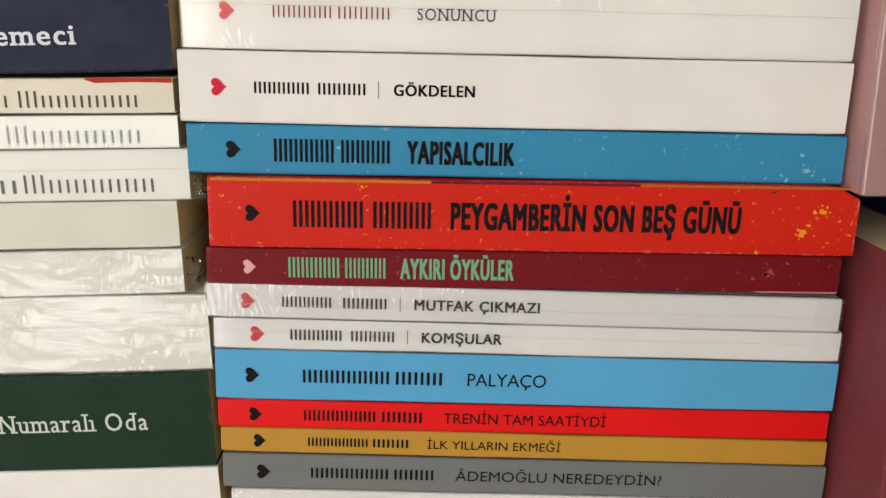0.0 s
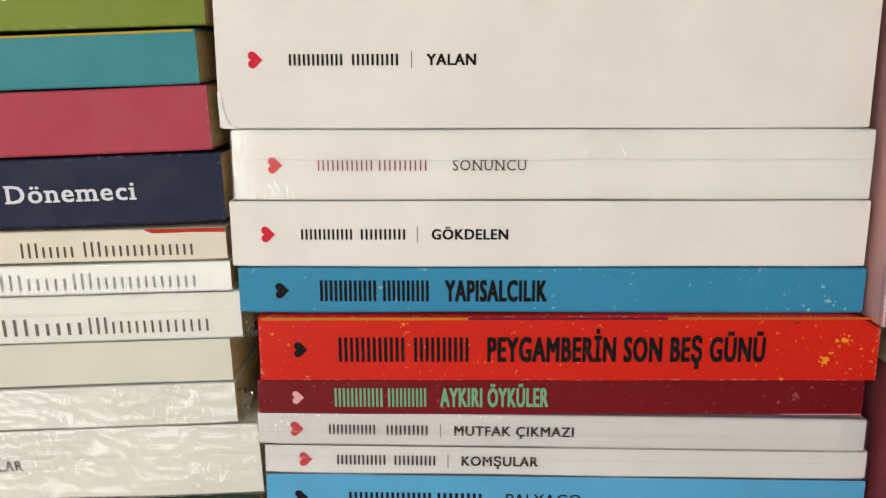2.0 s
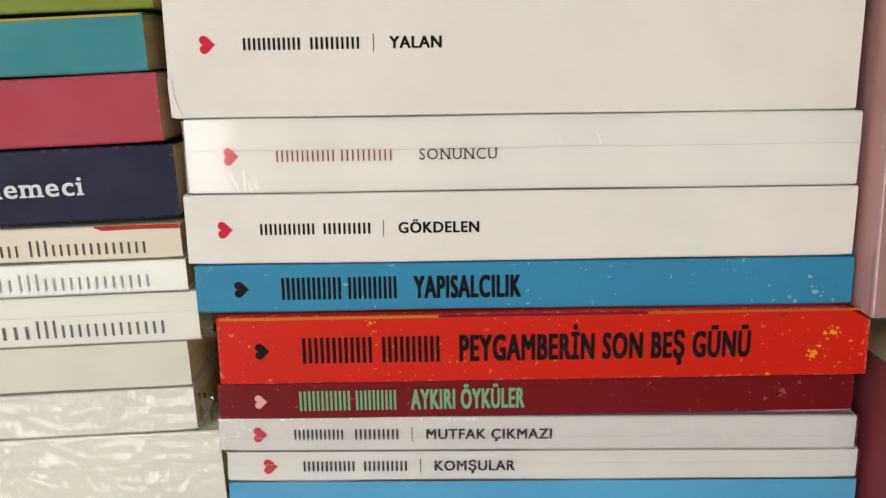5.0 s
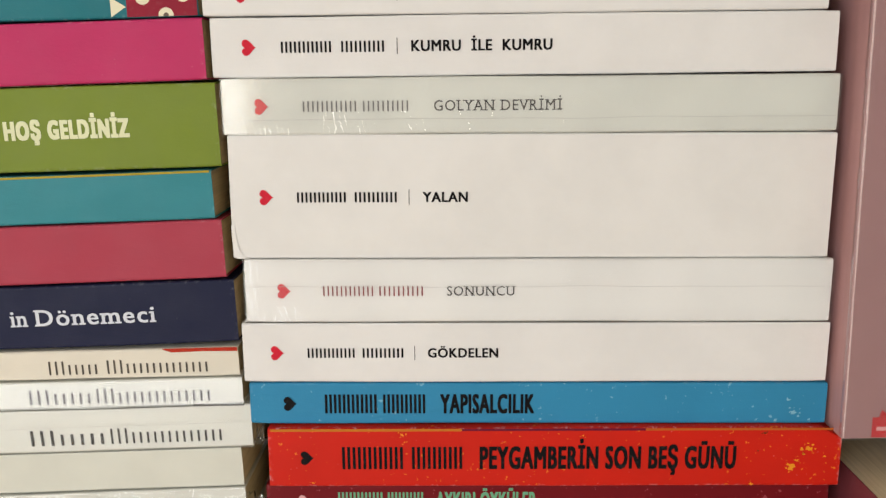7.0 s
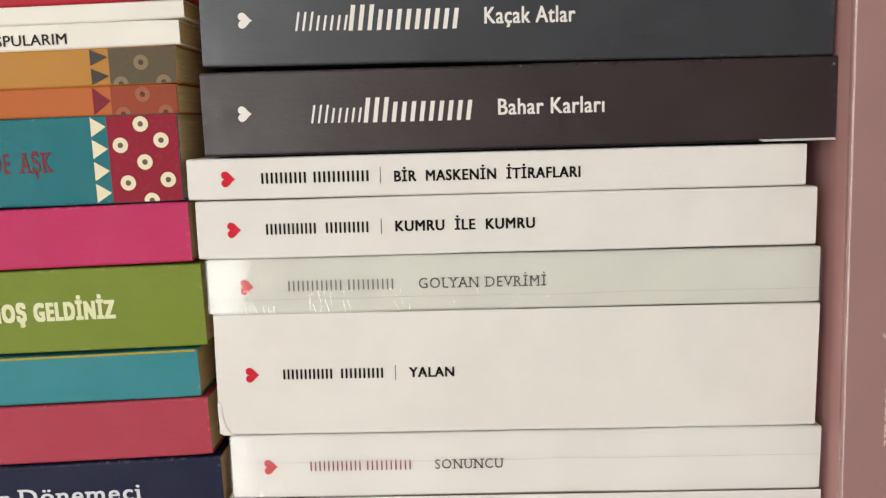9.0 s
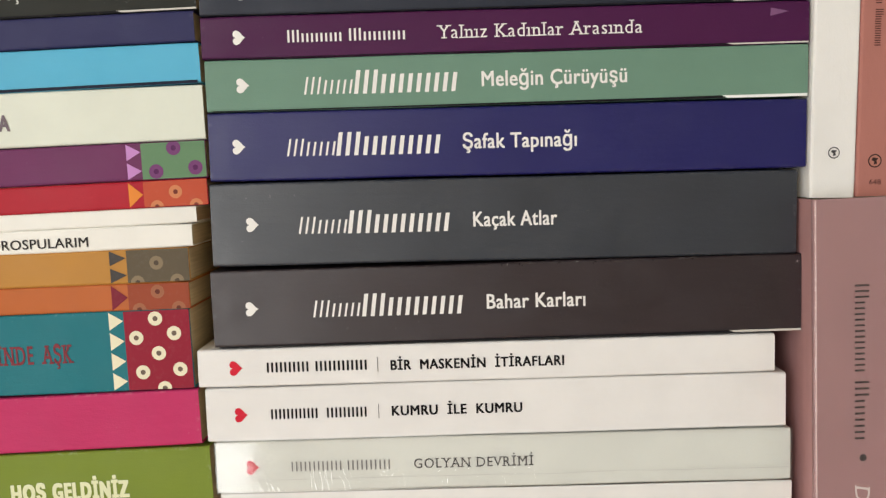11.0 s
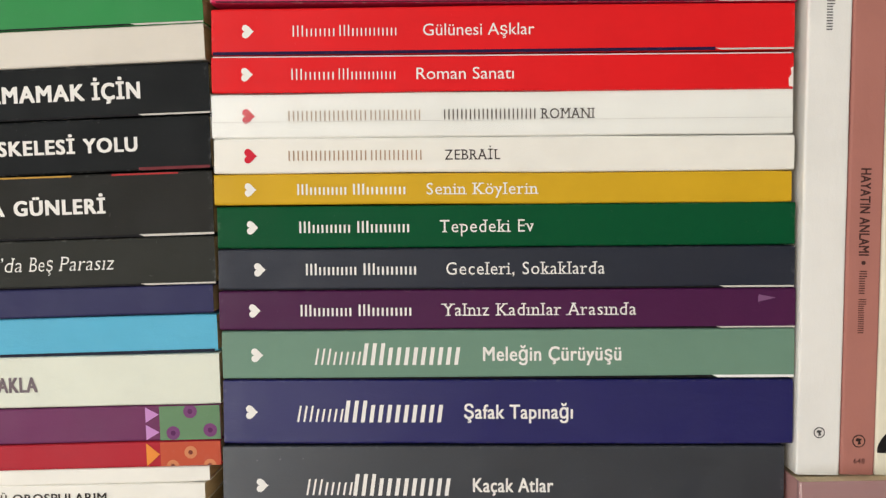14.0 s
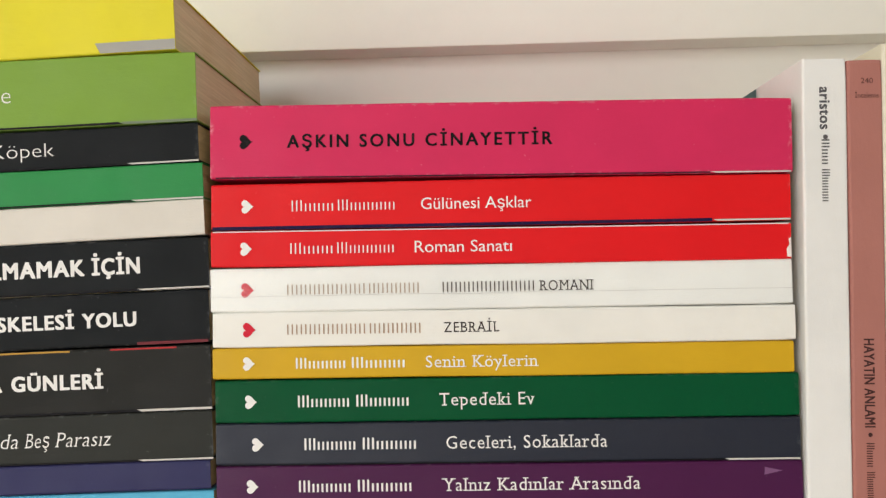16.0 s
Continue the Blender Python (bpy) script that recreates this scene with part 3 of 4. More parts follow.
b = pile(-97.1, 192.9, 1029.1, 21.4, -0.11, WRAPPED, "white paperback in plastic wrap with a seam")
heart(b, 12.9, (222, 74, 84))
word_bars(b, ((25.8, 42.3, 6), (44.4, 58.8, 5)), 3.3, (150, 70, 70), fill=0.3)
lettering(b, "SONUNCU", 66.8, 89.4, 3.2, (46, 42, 42), serif=SERIF)
wrap(b, 0.9, 5, 0.58, tight=True, bands=((-0.01, 0.006, 0.05, 0.95, 0.7), (0.095, 0.14, 0.58, 0.8, 2.4), (0.05, 0.065, 0.1, 0.3, 2.4), (0.15, 0.175, 0.08, 0.35, 2.4)))

b = pile(-100.4, 194.0, 1050.8, 40.6, -0.13, SMUDGED_WHITE, "thick white paperback with a red heart and smudges")
heart(b, 11.8, RED)
word_bars(b, ((21.7, 37.5, 6), (40.4, 54.0, 5)), 3.3, BLACK)
rule(b, 58.0, 5.0)
lettering(b, "YALAN", 62.4, 77.0, 3.3, BLACK, bold=0.045)


def curled_corner(root):
    """The lifted lower corner of a spine's laminate."""
    bm = bmesh.new()
    rows = []
    for i in range(9):
        u = i / 8
        rows.append([bm.verts.new((-0.0002 + 0.0012 * v + 0.0045 * u * u * (0.3 + 0.7 * v), -0.0001 - 0.00012 * u * math.sin(1.6 * v), 0.011 * (1 - u) * (0.15 + 0.85 * (1 - u)) + 0.0001)) for v in (0, 0.33, 0.66, 1)])
    for a, c in zip(rows, rows[1:]):
        for k in range(3):
            bm.faces.new((a[k], a[k + 1], c[k + 1], c[k]))
    part("curled_corner", bm, SMUDGED_WHITE, COVER_OF[root.name], "curled white cover corner", smooth=True)


curled_corner(b)

b = pile(-101.1, 194.3, 1091.5, 17.8, 0.07, IVORY, "off-white paperback in creased plastic wrap")
heart(b, 12.4, (222, 74, 84))
word_bars(b, ((25.5, 42.4, 6), (44.6, 58.9, 5)), 3.3, (130, 126, 124), fill=0.3)
lettering(b, "GOLYAN DEVRİMİ", 67.1, 107.6, 3.3, (70, 66, 64), serif=SERIF)
wrap(b, 0.6, 6, 0.27, tight=True, dense=-0.06, bands=((-0.01, 0.008, 0.1, 0.95, 0.5), (0.03, 0.13, 0.05, 0.42, 1.0), (0.042, 0.068, 0.42, 0.95, 0.8)), film=GLINT_FILM)

b = pile(-103.6, 195.1, 1109.7, 18.5, 0.21, CREAM_WHITE, "white paperback with a red heart and black title")
heart(b, 11.9, RED)
word_bars(b, ((21.9, 37.6, 6), (40.8, 54.2, 5)), 3.4, BLACK)
rule(b, 58.3, 5.0)
lettering(b, "KUMRU  İLE  KUMRU", 62.7, 106.7, 3.4, BLACK, bold=0.045)

b = pile(-105.6, 193.3, 1128.5, 13.0, 0.19, CREAM_WHITE, "thin white paperback with a red heart lying in a pile")
heart(b, 12.9, RED)
word_bars(b, ((23.2, 37.2, 5), (39.6, 56.8, 6)), 3.4, BLACK)
rule(b, 60.5, 5.0)
lettering(b, "BİR  MASKENİN  İTİRAFLARI", 64.8, 123.0, 3.4, BLACK, 6.1, bold=0.045)


def brush_book(x0, L, zb, T, tilt, material, label, hx, words, title, a, c):
    """Dark spine with a large hand-brushed name and a white title."""
    k = pile(x0, L, zb, T, tilt, material, label)
    heart(k, hx, WHITE, 4.8)
    word_bars(k, ((*words[0], 4),), 5.6, WHITE, T / 2 - 0.6, 0.32, 0.8, 0.18)
    word_bars(k, ((*words[1], 6),), 7.6, WHITE, T / 2 + 0.2, 0.46, 0.8, 0.14)
    lettering(k, title, a, c, 4.9, WHITE, T / 2 + 0.1, bold=0.028)
    return k


b = brush_book(-99.7, 196.0, 1142.2, 25.8, 0.25, cover_mat("brown_black_cover", (52, 44, 47), 0.28, gloss=0.62), "brown-black paperback with white title", 13.4, ((33.7, 48.9), (50.0, 83.0)), "Bahar Karları", 91.7, 124.5)
pale_strip(b, 172, 196)
worn_flecks(b, tuple((x, 25.3, 1.2, 4) for x in (88, 97, 103, 116, 128, 133, 147, 160)), (34, 28, 30), 21)
worn_flecks(b, ((99, 25.5, 0.8, 3), (122, 25.5, 0.9, 3), (194.6, 23.2, 1.1, 3)), (150, 144, 142), 22)
b = brush_book(-98.6, 193.1, 1168.8, 27.6, -0.18, cover_mat("slate_cover", (55, 59, 66), 0.28, gloss=0.62), "dark slate grey paperback with white title", 13.8, ((28.9, 44.4), (45.2, 78.2)), "Kaçak Atlar", 86.7, 114.4)
worn_flecks(b, ((12, 22.6, 0.7, 3), (20, 22.9, 0.9, 3), (28, 23.2, 0.6, 3), (10, 8.4, 0.5, 2)), (120, 121, 124), 23)
b = brush_book(-98.0, 195.3, 1197.0, 22.4, -0.22, cover_mat("indigo_cover", (34, 33, 96), 0.3, gloss=0.5), "indigo blue paperback with white title", 10.0, ((25.6, 41.0), (41.8, 75.3)), "Şafak Tapınağı", 83.3, 120.6)
b = brush_book(-98.0, 195.7, 1219.8, 16.8, -0.08, cover_mat("sage_cover", (112, 145, 127), 0.4, gloss=0.3), "sage green paperback with white title", 12.3, ((32.1, 47.4), (48.4, 81.4)), "Meleğin Çürüyüşü", 90.0, 137.2)
pale_strip(b, 168, 195.5, 0.9, (236, 240, 236))


def roman_book(x0, L, zb, T, tilt, material, label, hx, words, title, a, c, letters, tone=WHITE, cap=4.2, thick=0.0):
    """Plain coloured spine with a small heart, a name and a title."""
    k = pile(x0, L, zb, T, tilt, material, label)
    heart(k, hx, tone, 4.6)
    word_bars(k, tuple((*w, n) for w, n in zip(words, letters)), cap * 0.94, tone, T / 2, 0.3 if thick else 0.44, 0.7)
    lettering(k, title, a, c, cap, tone, T / 2, 0.0, serif=0.0 if thick else SERIF, weight=0.0)
    return k


b = roman_book(-98.7, 196.7, 1236.8, 13.6, -0.07, cover_mat("plum_cover", (78, 29, 74), 0.4, gloss=0.25), "plum purple paperback with white title", 12.5, ((28.2, 45.7), (48.2, 66.3)), "Yalnız Kadınlar Arasında", 76.6, 142.9, (6, 6))
pale_strip(b, 170, 196.5, 0.5)
printed("small_mark", print_bm([[(0.1840, 0.0088), (0.1900, 0.0102), (0.1842, 0.0114)]]), ink((126, 86, 124)), b, "pale triangular mark")
b = roman_book(-98.7, 196.4, 1250.6, 14.2, -0.10, cover_mat("blue_black_cover", (39, 45, 57), 0.4, gloss=0.42), "blue-black paperback with white title", 14.5, ((30.3, 47.6), (50.1, 68.1)), "Geceleri, Sokaklarda", 78.4, 132.3, (6, 6))
pale_strip(b, 171, 196, 0.6)
b = roman_book(-98.7, 196.3, 1265.0, 14.4, -0.07, cover_mat("bottle_green_cover", (4, 84, 54), 0.4, gloss=0.12), "bottle green paperback with white title", 12.3, ((28.3, 45.7), (48.2, 65.9)), "Tepedeki Ev", 76.4, 108.3, (6, 6))
b = roman_book(-99.5, 195.9, 1279.6, 10.6, -0.25, cover_mat("mustard_cover", (212, 170, 44), 0.4), "mustard yellow paperback with white title", 12.6, ((28.6, 45.4), (47.7, 65.6)), "Senin Köylerin", 72.8, 110.8, (6, 6), WHITE, 3.9)

b = pile(-99.3, 196.5, 1290.4, 12.0, -0.24, cover_mat("warm_white_cover", (240, 238, 230), 0.4, 0.3, grime=0.07), "white paperback with a red heart lying in a pile")
heart(b, 12.7, RED)
word_bars(b, ((25.6, 52.2, 9), (53.8, 71.0, 6)), 3.4, (176, 148, 124), fill=0.3)
lettering(b, "ZEBRAİL", 78.9, 97.7, 3.4, (58, 50, 46), serif=SERIF)
b = pile(-99.8, 196.4, 1302.5, 15.0, -0.18, cover_mat("warm_white_under_film", (247, 246, 240), 0.4, 0.2, grime=0.05), "white paperback in plastic wrap with a red heart")
heart(b, 12.8, (212, 62, 76))
word_bars(b, ((26.3, 52.8, 9), (54.3, 71.2, 6)), 3.4, (186, 166, 146), fill=0.3)
word_bars(b, ((79.3, 110.2, 11),), 3.4, (96, 86, 78), fill=0.3)
lettering(b, "ROMANI", 111.9, 130.2, 3.4, (72, 64, 58), serif=SERIF)
wrap(b, 0.5, 8, 0.36, tight=True, dense=-0.16, bands=((0.012, 0.032, 0.7, 1.0, 0.9), (0.07, 0.15, 0.38, 0.5, 0.5)), film=SOFT_FILM)

SCARLET = cover_mat("vermilion_cover", (226, 34, 42), 0.4)
b = roman_book(-99.6, 196.3, 1317.6, 12.4, -0.38, SCARLET, "red paperback with white title lying in a pile", 12.3, ((27.4, 41.8), (43.5, 62.7)), "Roman Sanatı", 69.9, 102.8, (5, 7), WHITE, 3.9, 0.018)
printed("worn_corner", print_bm([[(0.1948, 0.001), (0.1962, 0.0008), (0.1962, 0.0075), (0.1953, 0.007), (0.1956, 0.005), (0.1946, 0.0036)]]), ink((238, 228, 222)), b, "torn white paper corner")
printed("white_board_edge", print_bm([rect(0.0006, 0.1955, 0.0119, 0.0123)]), ink((226, 206, 208)), b, "thin white edge of the front cover")
b = roman_book(-99.3, 196.3, 1330.6, 15.8, -0.24, SCARLET, "red paperback with white title lying in a pile", 12.6, ((27.8, 42.0), (43.7, 63.0)), "Gülünesi Aşklar", 72.0, 109.5, (5, 7), WHITE, 3.9, 0.018)
pale_strip(b, 170, 196, 0.6, dark=False)
printed("dark_underside", print_bm([rect(0.0004, 0.170, 0.0000, 0.0011)]), ink((30, 20, 62)), b, "dark blue back cover edge")
b = pile(-99.5, 197.5, 1347.4, 25.4, -0.69, cover_mat("raspberry_cover", (212, 54, 96), 0.4, 0.6), "raspberry pink paperback on top of a pile")
heart(b, 12.5, BLACK)
lettering(b, "AŞKIN SONU CİNAYETTİR", 26.6, 117.2, 4.4, BLACK, bold=0.035, space=1.22)
pale_strip(b, 170, 197, 0.5, dark=False)
printed("dark_underside", print_bm([rect(0.002, 0.170, 0.0001, 0.0006)]), ink((60, 24, 40)), b, "dark strip along the back cover edge")


# ---- the neighbouring pile, whose spines end beside the first ----
def side(xr, zb, T, tilt, material, label, L=196, y=0.0, pages=None, W=0.12):
    """A book placed by the right end of its spine. The print helpers then take millimetres from that end (negative)."""
    c, s = math.cos(radians(tilt)), math.sin(radians(tilt))
    k = book(flat(xr - L * c, zb - L * s, tilt, y), L / 1000, T / 1000, material, label, W, pages or PAGES_TAN)
    return k


def put(k, text, xa, xb, xr, cap, tone, zc=None, bold=0.045, shear=0.0, serif=0.0, weight=0.0):
    L = k["L"] * 1000
    lettering(k, text, L + xa - xr, L + xb - xr, cap, tone, zc, bold, shear, "title", serif, weight)


def bars(k, words, xr, h, tone, zc=None, fill=0.5, small=1.0):
    L = k["L"] * 1000
    word_bars(k, tuple((L + a - xr, L + c - xr, n) for a, c, n in words), h, tone, zc, fill, small)


for n, zb in enumerate((788, 809.5, 831.5, 853.5)):
    side(-94, zb + 0.4 * n, 21, 0.25 + 0.6 * n, CREAM_WHITE, "plain white paperback book lying under a pile")
side(-92.5, 875.6, 21.2, 2.4, CREAM_WHITE, "white paperback lying in a tilted pile")
b = side(-93.5, 897.2, 33.0, 2.6, cover_mat("forest_green_cover", (24, 56, 44), 0.45), "thick dark green paperback with white title")
put(b, "Numaralı Oda", -162.0, -114.2, -93.5, 6.0, (200, 208, 200), bold=0.01, serif=SERIF)
b = side(-93.4, 930.6, 24.8, 2.1, IVORY_WRAPPED, "white paperback in heavily creased plastic wrap")
put(b, "LAR", -181.2, -172.8, -93.4, 3.7, (70, 66, 66))
wrap(b, 1.5, 12, 0.62, 1.6)
b = side(-100.6, 955.8, 14.0, 2.3, IVORY_WRAPPED, "white paperback in heavily creased plastic wrap")
wrap(b, 1.7, 13, None, 1.8)
FLAP_BOOK = b
b = side(-101.2, 970.2, 14.5, 2.0, cover_mat("pale_ivory_cover", (218, 218, 206), 0.45), "plain ivory paperback lying in a tilted pile")
b = side(-97.3, 985.0, 15.4, 1.9, IVORY_WRAPPED, "white paperback in smooth plastic wrap with grey print")
bars(b, ((-174.0, -148.7, 4), (-146.2, -107.9, 8)), -97.3, 5.6, (66, 62, 58), 5.4, 0.3, 0.72)
wrap(b, 0.9, 14, 0.62, tight=True, bands=((0.02, 0.17, 0.6, 0.9, 0.4),), film=SOFT_FILM)
FLAP_BOOK_TWO = b
b = side(-99.9, 1000.5, 9.6, 1.5, IVORY_WRAPPED, "thin white paperback in plastic wrap")
bars(b, ((-173.0, -152.1, 4), (-149.8, -111.1, 8)), -99.9, 5.2, (84, 80, 76), 4.2, 0.3, 0.72)
wrap(b, 5.0, 15, tight=True, dense=0.1)
b = side(-100.6, 1010.6, 10.2, 1.3, cover_mat("yellowed_cover", (228, 221, 205), 0.45, 0.4, grime=0.3), "yellowed white paperback lying in a tilted pile")
bars(b, ((-165.3, -148.9, 4), (-145.4, -111.3, 8)), -100.6, 4.8, (92, 86, 78), 4.2, 0.3, 0.72)
printed("red_board_edge", print_bm([[(0.1712, 0.0096), (0.1735, 0.0088), (0.185, 0.0090), (0.1958, 0.0088), (0.1958, 0.0102), (0.1705, 0.0102)]]), ink((176, 52, 32)), b, "red patch of the front cover")
b = side(-100.2, 1022.6, 21.5, 2.0, cover_mat("navy_cover", (37, 43, 66), 0.42, 0.26), "navy blue paperback with white title")
put(b, "in", -176.4, -170.5, -100.2, 5.6, (216, 220, 228), bold=0.03, serif=0.06)
put(b, "Dönemeci", -168.2, -127.2, -100.2, 5.6, (216, 220, 228), bold=0.03, serif=0.06)
b = side(-103.2, 1044.6, 19.6, 1.95, cover_mat("rose_cover", (174, 70, 86), 0.42, 0.26), "dusty rose paperback lying in a tilted pile")
b = side(-105.8, 1064.4, 16.0, 1.75, cover_mat("turquoise_cover", (64, 138, 148), 0.42, 0.26), "turquoise paperback with a yellow top edge")
printed("yellow_edge", print_bm([rect(0.02, 0.1955, 0.0152, 0.0159)]), ink((176, 154, 48)), b, "yellow board edge")
b = side(-102.7, 1081.4, 26.8, 1.4, cover_mat("olive_cover", (124, 141, 58), 0.42, 0.26), "olive green paperback with white block title")
put(b, "HOŞ", -171.7, -159.7, -102.7, 6.1, (226, 228, 188), bold=0.095)
put(b, "GELDİNİZ", -157.5, -131.1, -102.7, 6.1, (226, 228, 188), bold=0.095)
b = side(-105.6, 1108.9, 19.2, 1.5, cover_mat("magenta_cover", (192, 58, 104), 0.42, 0.26), "magenta paperback lying in a tilted pile")


def folk_spine(k, xr, field, motif, pupil, tooth, x_tooth, x_field, spots, r=2.3):
    """Printed end of a spine: a coloured field with ringed dots and a row of pointed teeth."""
    L, T = k["L"], k["T"]
    xf, xt = L + (x_field - xr) / 1000, L + (x_tooth - xr) / 1000
    printed("patterned_field", print_bm([rect(xf, L - 0.0002, 0.0003, T - 0.0003)]), ink(field), k, "printed pattern field")
    n = max(1, round(T / 0.0066))
    step = T / n
    teeth = [[(xt, j * step + 0.0004), (xf - 0.0002, (j + 0.5) * step), (xt, (j + 1) * step - 0.0004)] for j in range(n)]
    printed("pointed_teeth", print_bm(teeth), ink(tooth), k, "row of printed triangles")
    for x, v in spots:
        cx, cz = L + (x - xr) / 1000, v * T
        for rad, tone, off in ((r, motif, 0.00004), (r * 0.36, pupil, 0.00008)):
            ring = [(px, min(max(pz, 0.0003), T - 0.0003)) for px, pz in disc(cx, cz, rad / 1000)]
            bm = print_bm([ring])
            for v2 in bm.verts:
                v2.co.y -= off
            printed("ringed_dot", bm, ink(tone), k)


b = side(-107.0, 1128.3, 27.4, 1.05, cover_mat("petrol_cover", (44, 118, 128), 0.42, 0.26), "petrol blue paperback with a red dotted folk pattern")
put(b, "RİNDE", -176.4, -160.6, -107.0, 6.3, (128, 58, 66), bold=0.02, serif=SERIF)
put(b, "AŞK", -157.9, -147.1, -107.0, 6.3, (128, 58, 66), bold=0.02, serif=SERIF)
folk_spine(b, -107.0, (144, 38, 56), (232, 224, 196), (110, 96, 84), (232, 226, 196), -134.2, -129.2,
           ((-118.6, 0.89), (-125.4, 0.66), (-112.6, 0.70), (-118.2, 0.46), (-124.0, 0.23), (-111.4, 0.25), (-117.0, 0.02)), 2.4)
b = side(-107.0, 1155.4, 9.2, 0.7, cover_mat("terracotta_cover", (188, 106, 60), 0.42), "terracotta orange paperback with a folk pattern")
folk_spine(b, -107.0, (152, 76, 54), (160, 104, 78), (104, 56, 46), (128, 44, 58), -133.1, -127.5, ((-117.6, 0.68), (-124.0, 0.04), (-110.8, 0.06)), 2.3)
b = side(-106.4, 1164.7, 11.5, 0.9, cover_mat("honey_cover", (188, 136, 68), 0.42), "honey brown paperback with a grey folk pattern")
folk_spine(b, -106.4, (98, 88, 72), (138, 122, 98), (84, 72, 62), (76, 72, 70), -133.0, -127.3, ((-117.4, 0.58), (-124.0, 0.03), (-110.8, 0.04)), 2.3)
b = side(-105.0, 1176.2, 7.8, 1.05, cover_mat("warm_white_cover", (240, 238, 230)), "thin white paperback with black title")
put(b, "ÜZÜNLÜ", -188.3, -175.0, -105.0, 3.2, (52, 48, 46), 3.2, 0.02)
put(b, "OROSPULARIM", -172.9, -139.7, -105.0, 3.2, (52, 48, 46), 3.2, 0.02)
b = side(-103.3, 1184.2, 5.6, 1.2, cover_mat("warm_white_cover", (240, 238, 230)), "very thin plain white paperback")
b = side(-99.0, 1189.9, 9.0, 1.4, cover_mat("crimson_cover", (176, 46, 58), 0.42), "thin crimson paperback with an orange folk pattern")
folk_spine(b, -99.0, (188, 84, 60), (204, 132, 92), (120, 60, 50), (228, 140, 62), -125.1, -120.2, ((-109.6, 0.55), (-116.0, 0.03), (-103.0, 0.03)), 2.2)
b = side(-98.9, 1199.0, 12.4, 1.25, cover_mat("violet_cover", (114, 60, 98), 0.42), "violet paperback with a green folk pattern")
put(b, "RA", -187.2, -181.4, -98.9, 5.3, (168, 120, 160))
folk_spine(b, -98.9, (104, 138, 104), (118, 68, 116), (90, 42, 90), (196, 140, 200), -125.1, -120.2, ((-109.4, 0.82), (-115.6, 0.22), (-102.6, 0.28)), 2.4)
b = side(-98.9, 1211.5, 17.8, 1.0, cover_mat("pale_green_cover", (224, 228, 214), 0.42, 0.3), "pale grey-green paperback with grey title")
put(b, "A", -184.6, -181.5, -98.9, 5.3, (118, 106, 112), 8.1, bold=0.05)
put(b, "SAKLA", -179.4, -162.8, -98.9, 5.3, (118, 106, 112), 8.1, bold=0.05)
b = side(-99.4, 1229.7, 13.2, 1.3, cover_mat("cyan_cover", (96, 179, 212), 0.42), "light cyan paperback lying in a tilted pile")
printed("dark_underside", print_bm([rect(0.001, 0.195, 0.0001, 0.0011)]), ink((30, 34, 52)), b, "dark strip along the back cover edge")
b = side(-100.6, 1243.1, 10.0, 1.2, cover_mat("ink_blue_cover", (56, 56, 92), 0.42), "thin ink blue paperback lying in a tilted pile")
CHARCOAL = cover_mat("charcoal_cover", (53, 53, 51), 0.46, 0.25, gloss=0.1)
b = side(-99.6, 1253.3, 16.6, 1.15, cover_mat("graphite_cover", (60, 61, 58), 0.46, 0.25, gloss=0.1), "graphite grey paperback with white italic title")
put(b, "dra’da", -184.5, -166.9, -99.6, 5.0, WHITE, None, 0.0, 0.22, 0.04, -0.008)
put(b, "Beş", -164.5, -155.9, -99.6, 5.0, WHITE, None, 0.0, 0.22, 0.04, -0.008)
put(b, "Parasız", -153.9, -134.4, -99.6, 5.0, WHITE, None, 0.0, 0.22, 0.04, -0.008)
pale_strip(b, 170, 196, 0.6)
b = side(-99.8, 1270.2, 22.0, 1.3, CHARCOAL, "charcoal paperback with white block title")
put(b, "MA", -183.6, -172.2, -99.8, 5.2, WHITE, None, 0.06)
put(b, "GÜNLERİ", -169.0, -137.0, -99.8, 5.2, WHITE, None, 0.06)
pale_strip(b, 170, 196, 0.8)
printed("board_edge", print_bm([rect(0.121, 0.1475, 0.0212, 0.0218)]), ink((184, 142, 62)), b, "yellow patch of the cover edge")
printed("board_edge", print_bm([rect(0.1615, 0.1845, 0.0212, 0.0218)]), ink((172, 50, 52)), b, "red patch of the cover edge")
b = side(-100.3, 1293.0, 18.2, 1.6, cover_mat("black_cover", (42, 44, 45), 0.46, 0.25, gloss=0.1), "black paperback with white block title")
put(b, "N", -182.6, -179.7, -100.3, 5.0, WHITE, None, 0.055)
put(b, "İSKELESİ", -177.3, -147.0, -100.3, 5.0, WHITE, None, 0.055)
put(b, "YOLU", -144.2, -125.3, -100.3, 5.0, WHITE, None, 0.055)
printed("board_edge", print_bm([rect(0.171, 0.1955, 0.0001, 0.0011)]), ink((112, 48, 54)), b, "red-brown back cover edge")
b = side(-100.2, 1311.6, 17.6, 1.6, cover_mat("black_cover", (42, 44, 45)), "black paperback with white geometric title")
put(b, "ULMAMAK", -181.8, -143.1, -100.2, 5.7, WHITE, None, 0.055)
put(b, "İÇİN", -140.7, -123.9, -100.2, 5.7, WHITE, None, 0.055)
pale_strip(b, 171, 196, 0.6)
b = side(-101.6, 1329.6, 12.6, 1.8, cover_mat("oatmeal_cover", (222, 216, 205), 0.45), "plain off-white paperback lying in a tilted pile")
b = side(-101.9, 1342.2, 12.6, 1.6, cover_mat("grass_green_cover", (58, 142, 80), 0.42), "grass green paperback lying in a tilted pile")
pale_strip(b, 171, 196, 0.6)
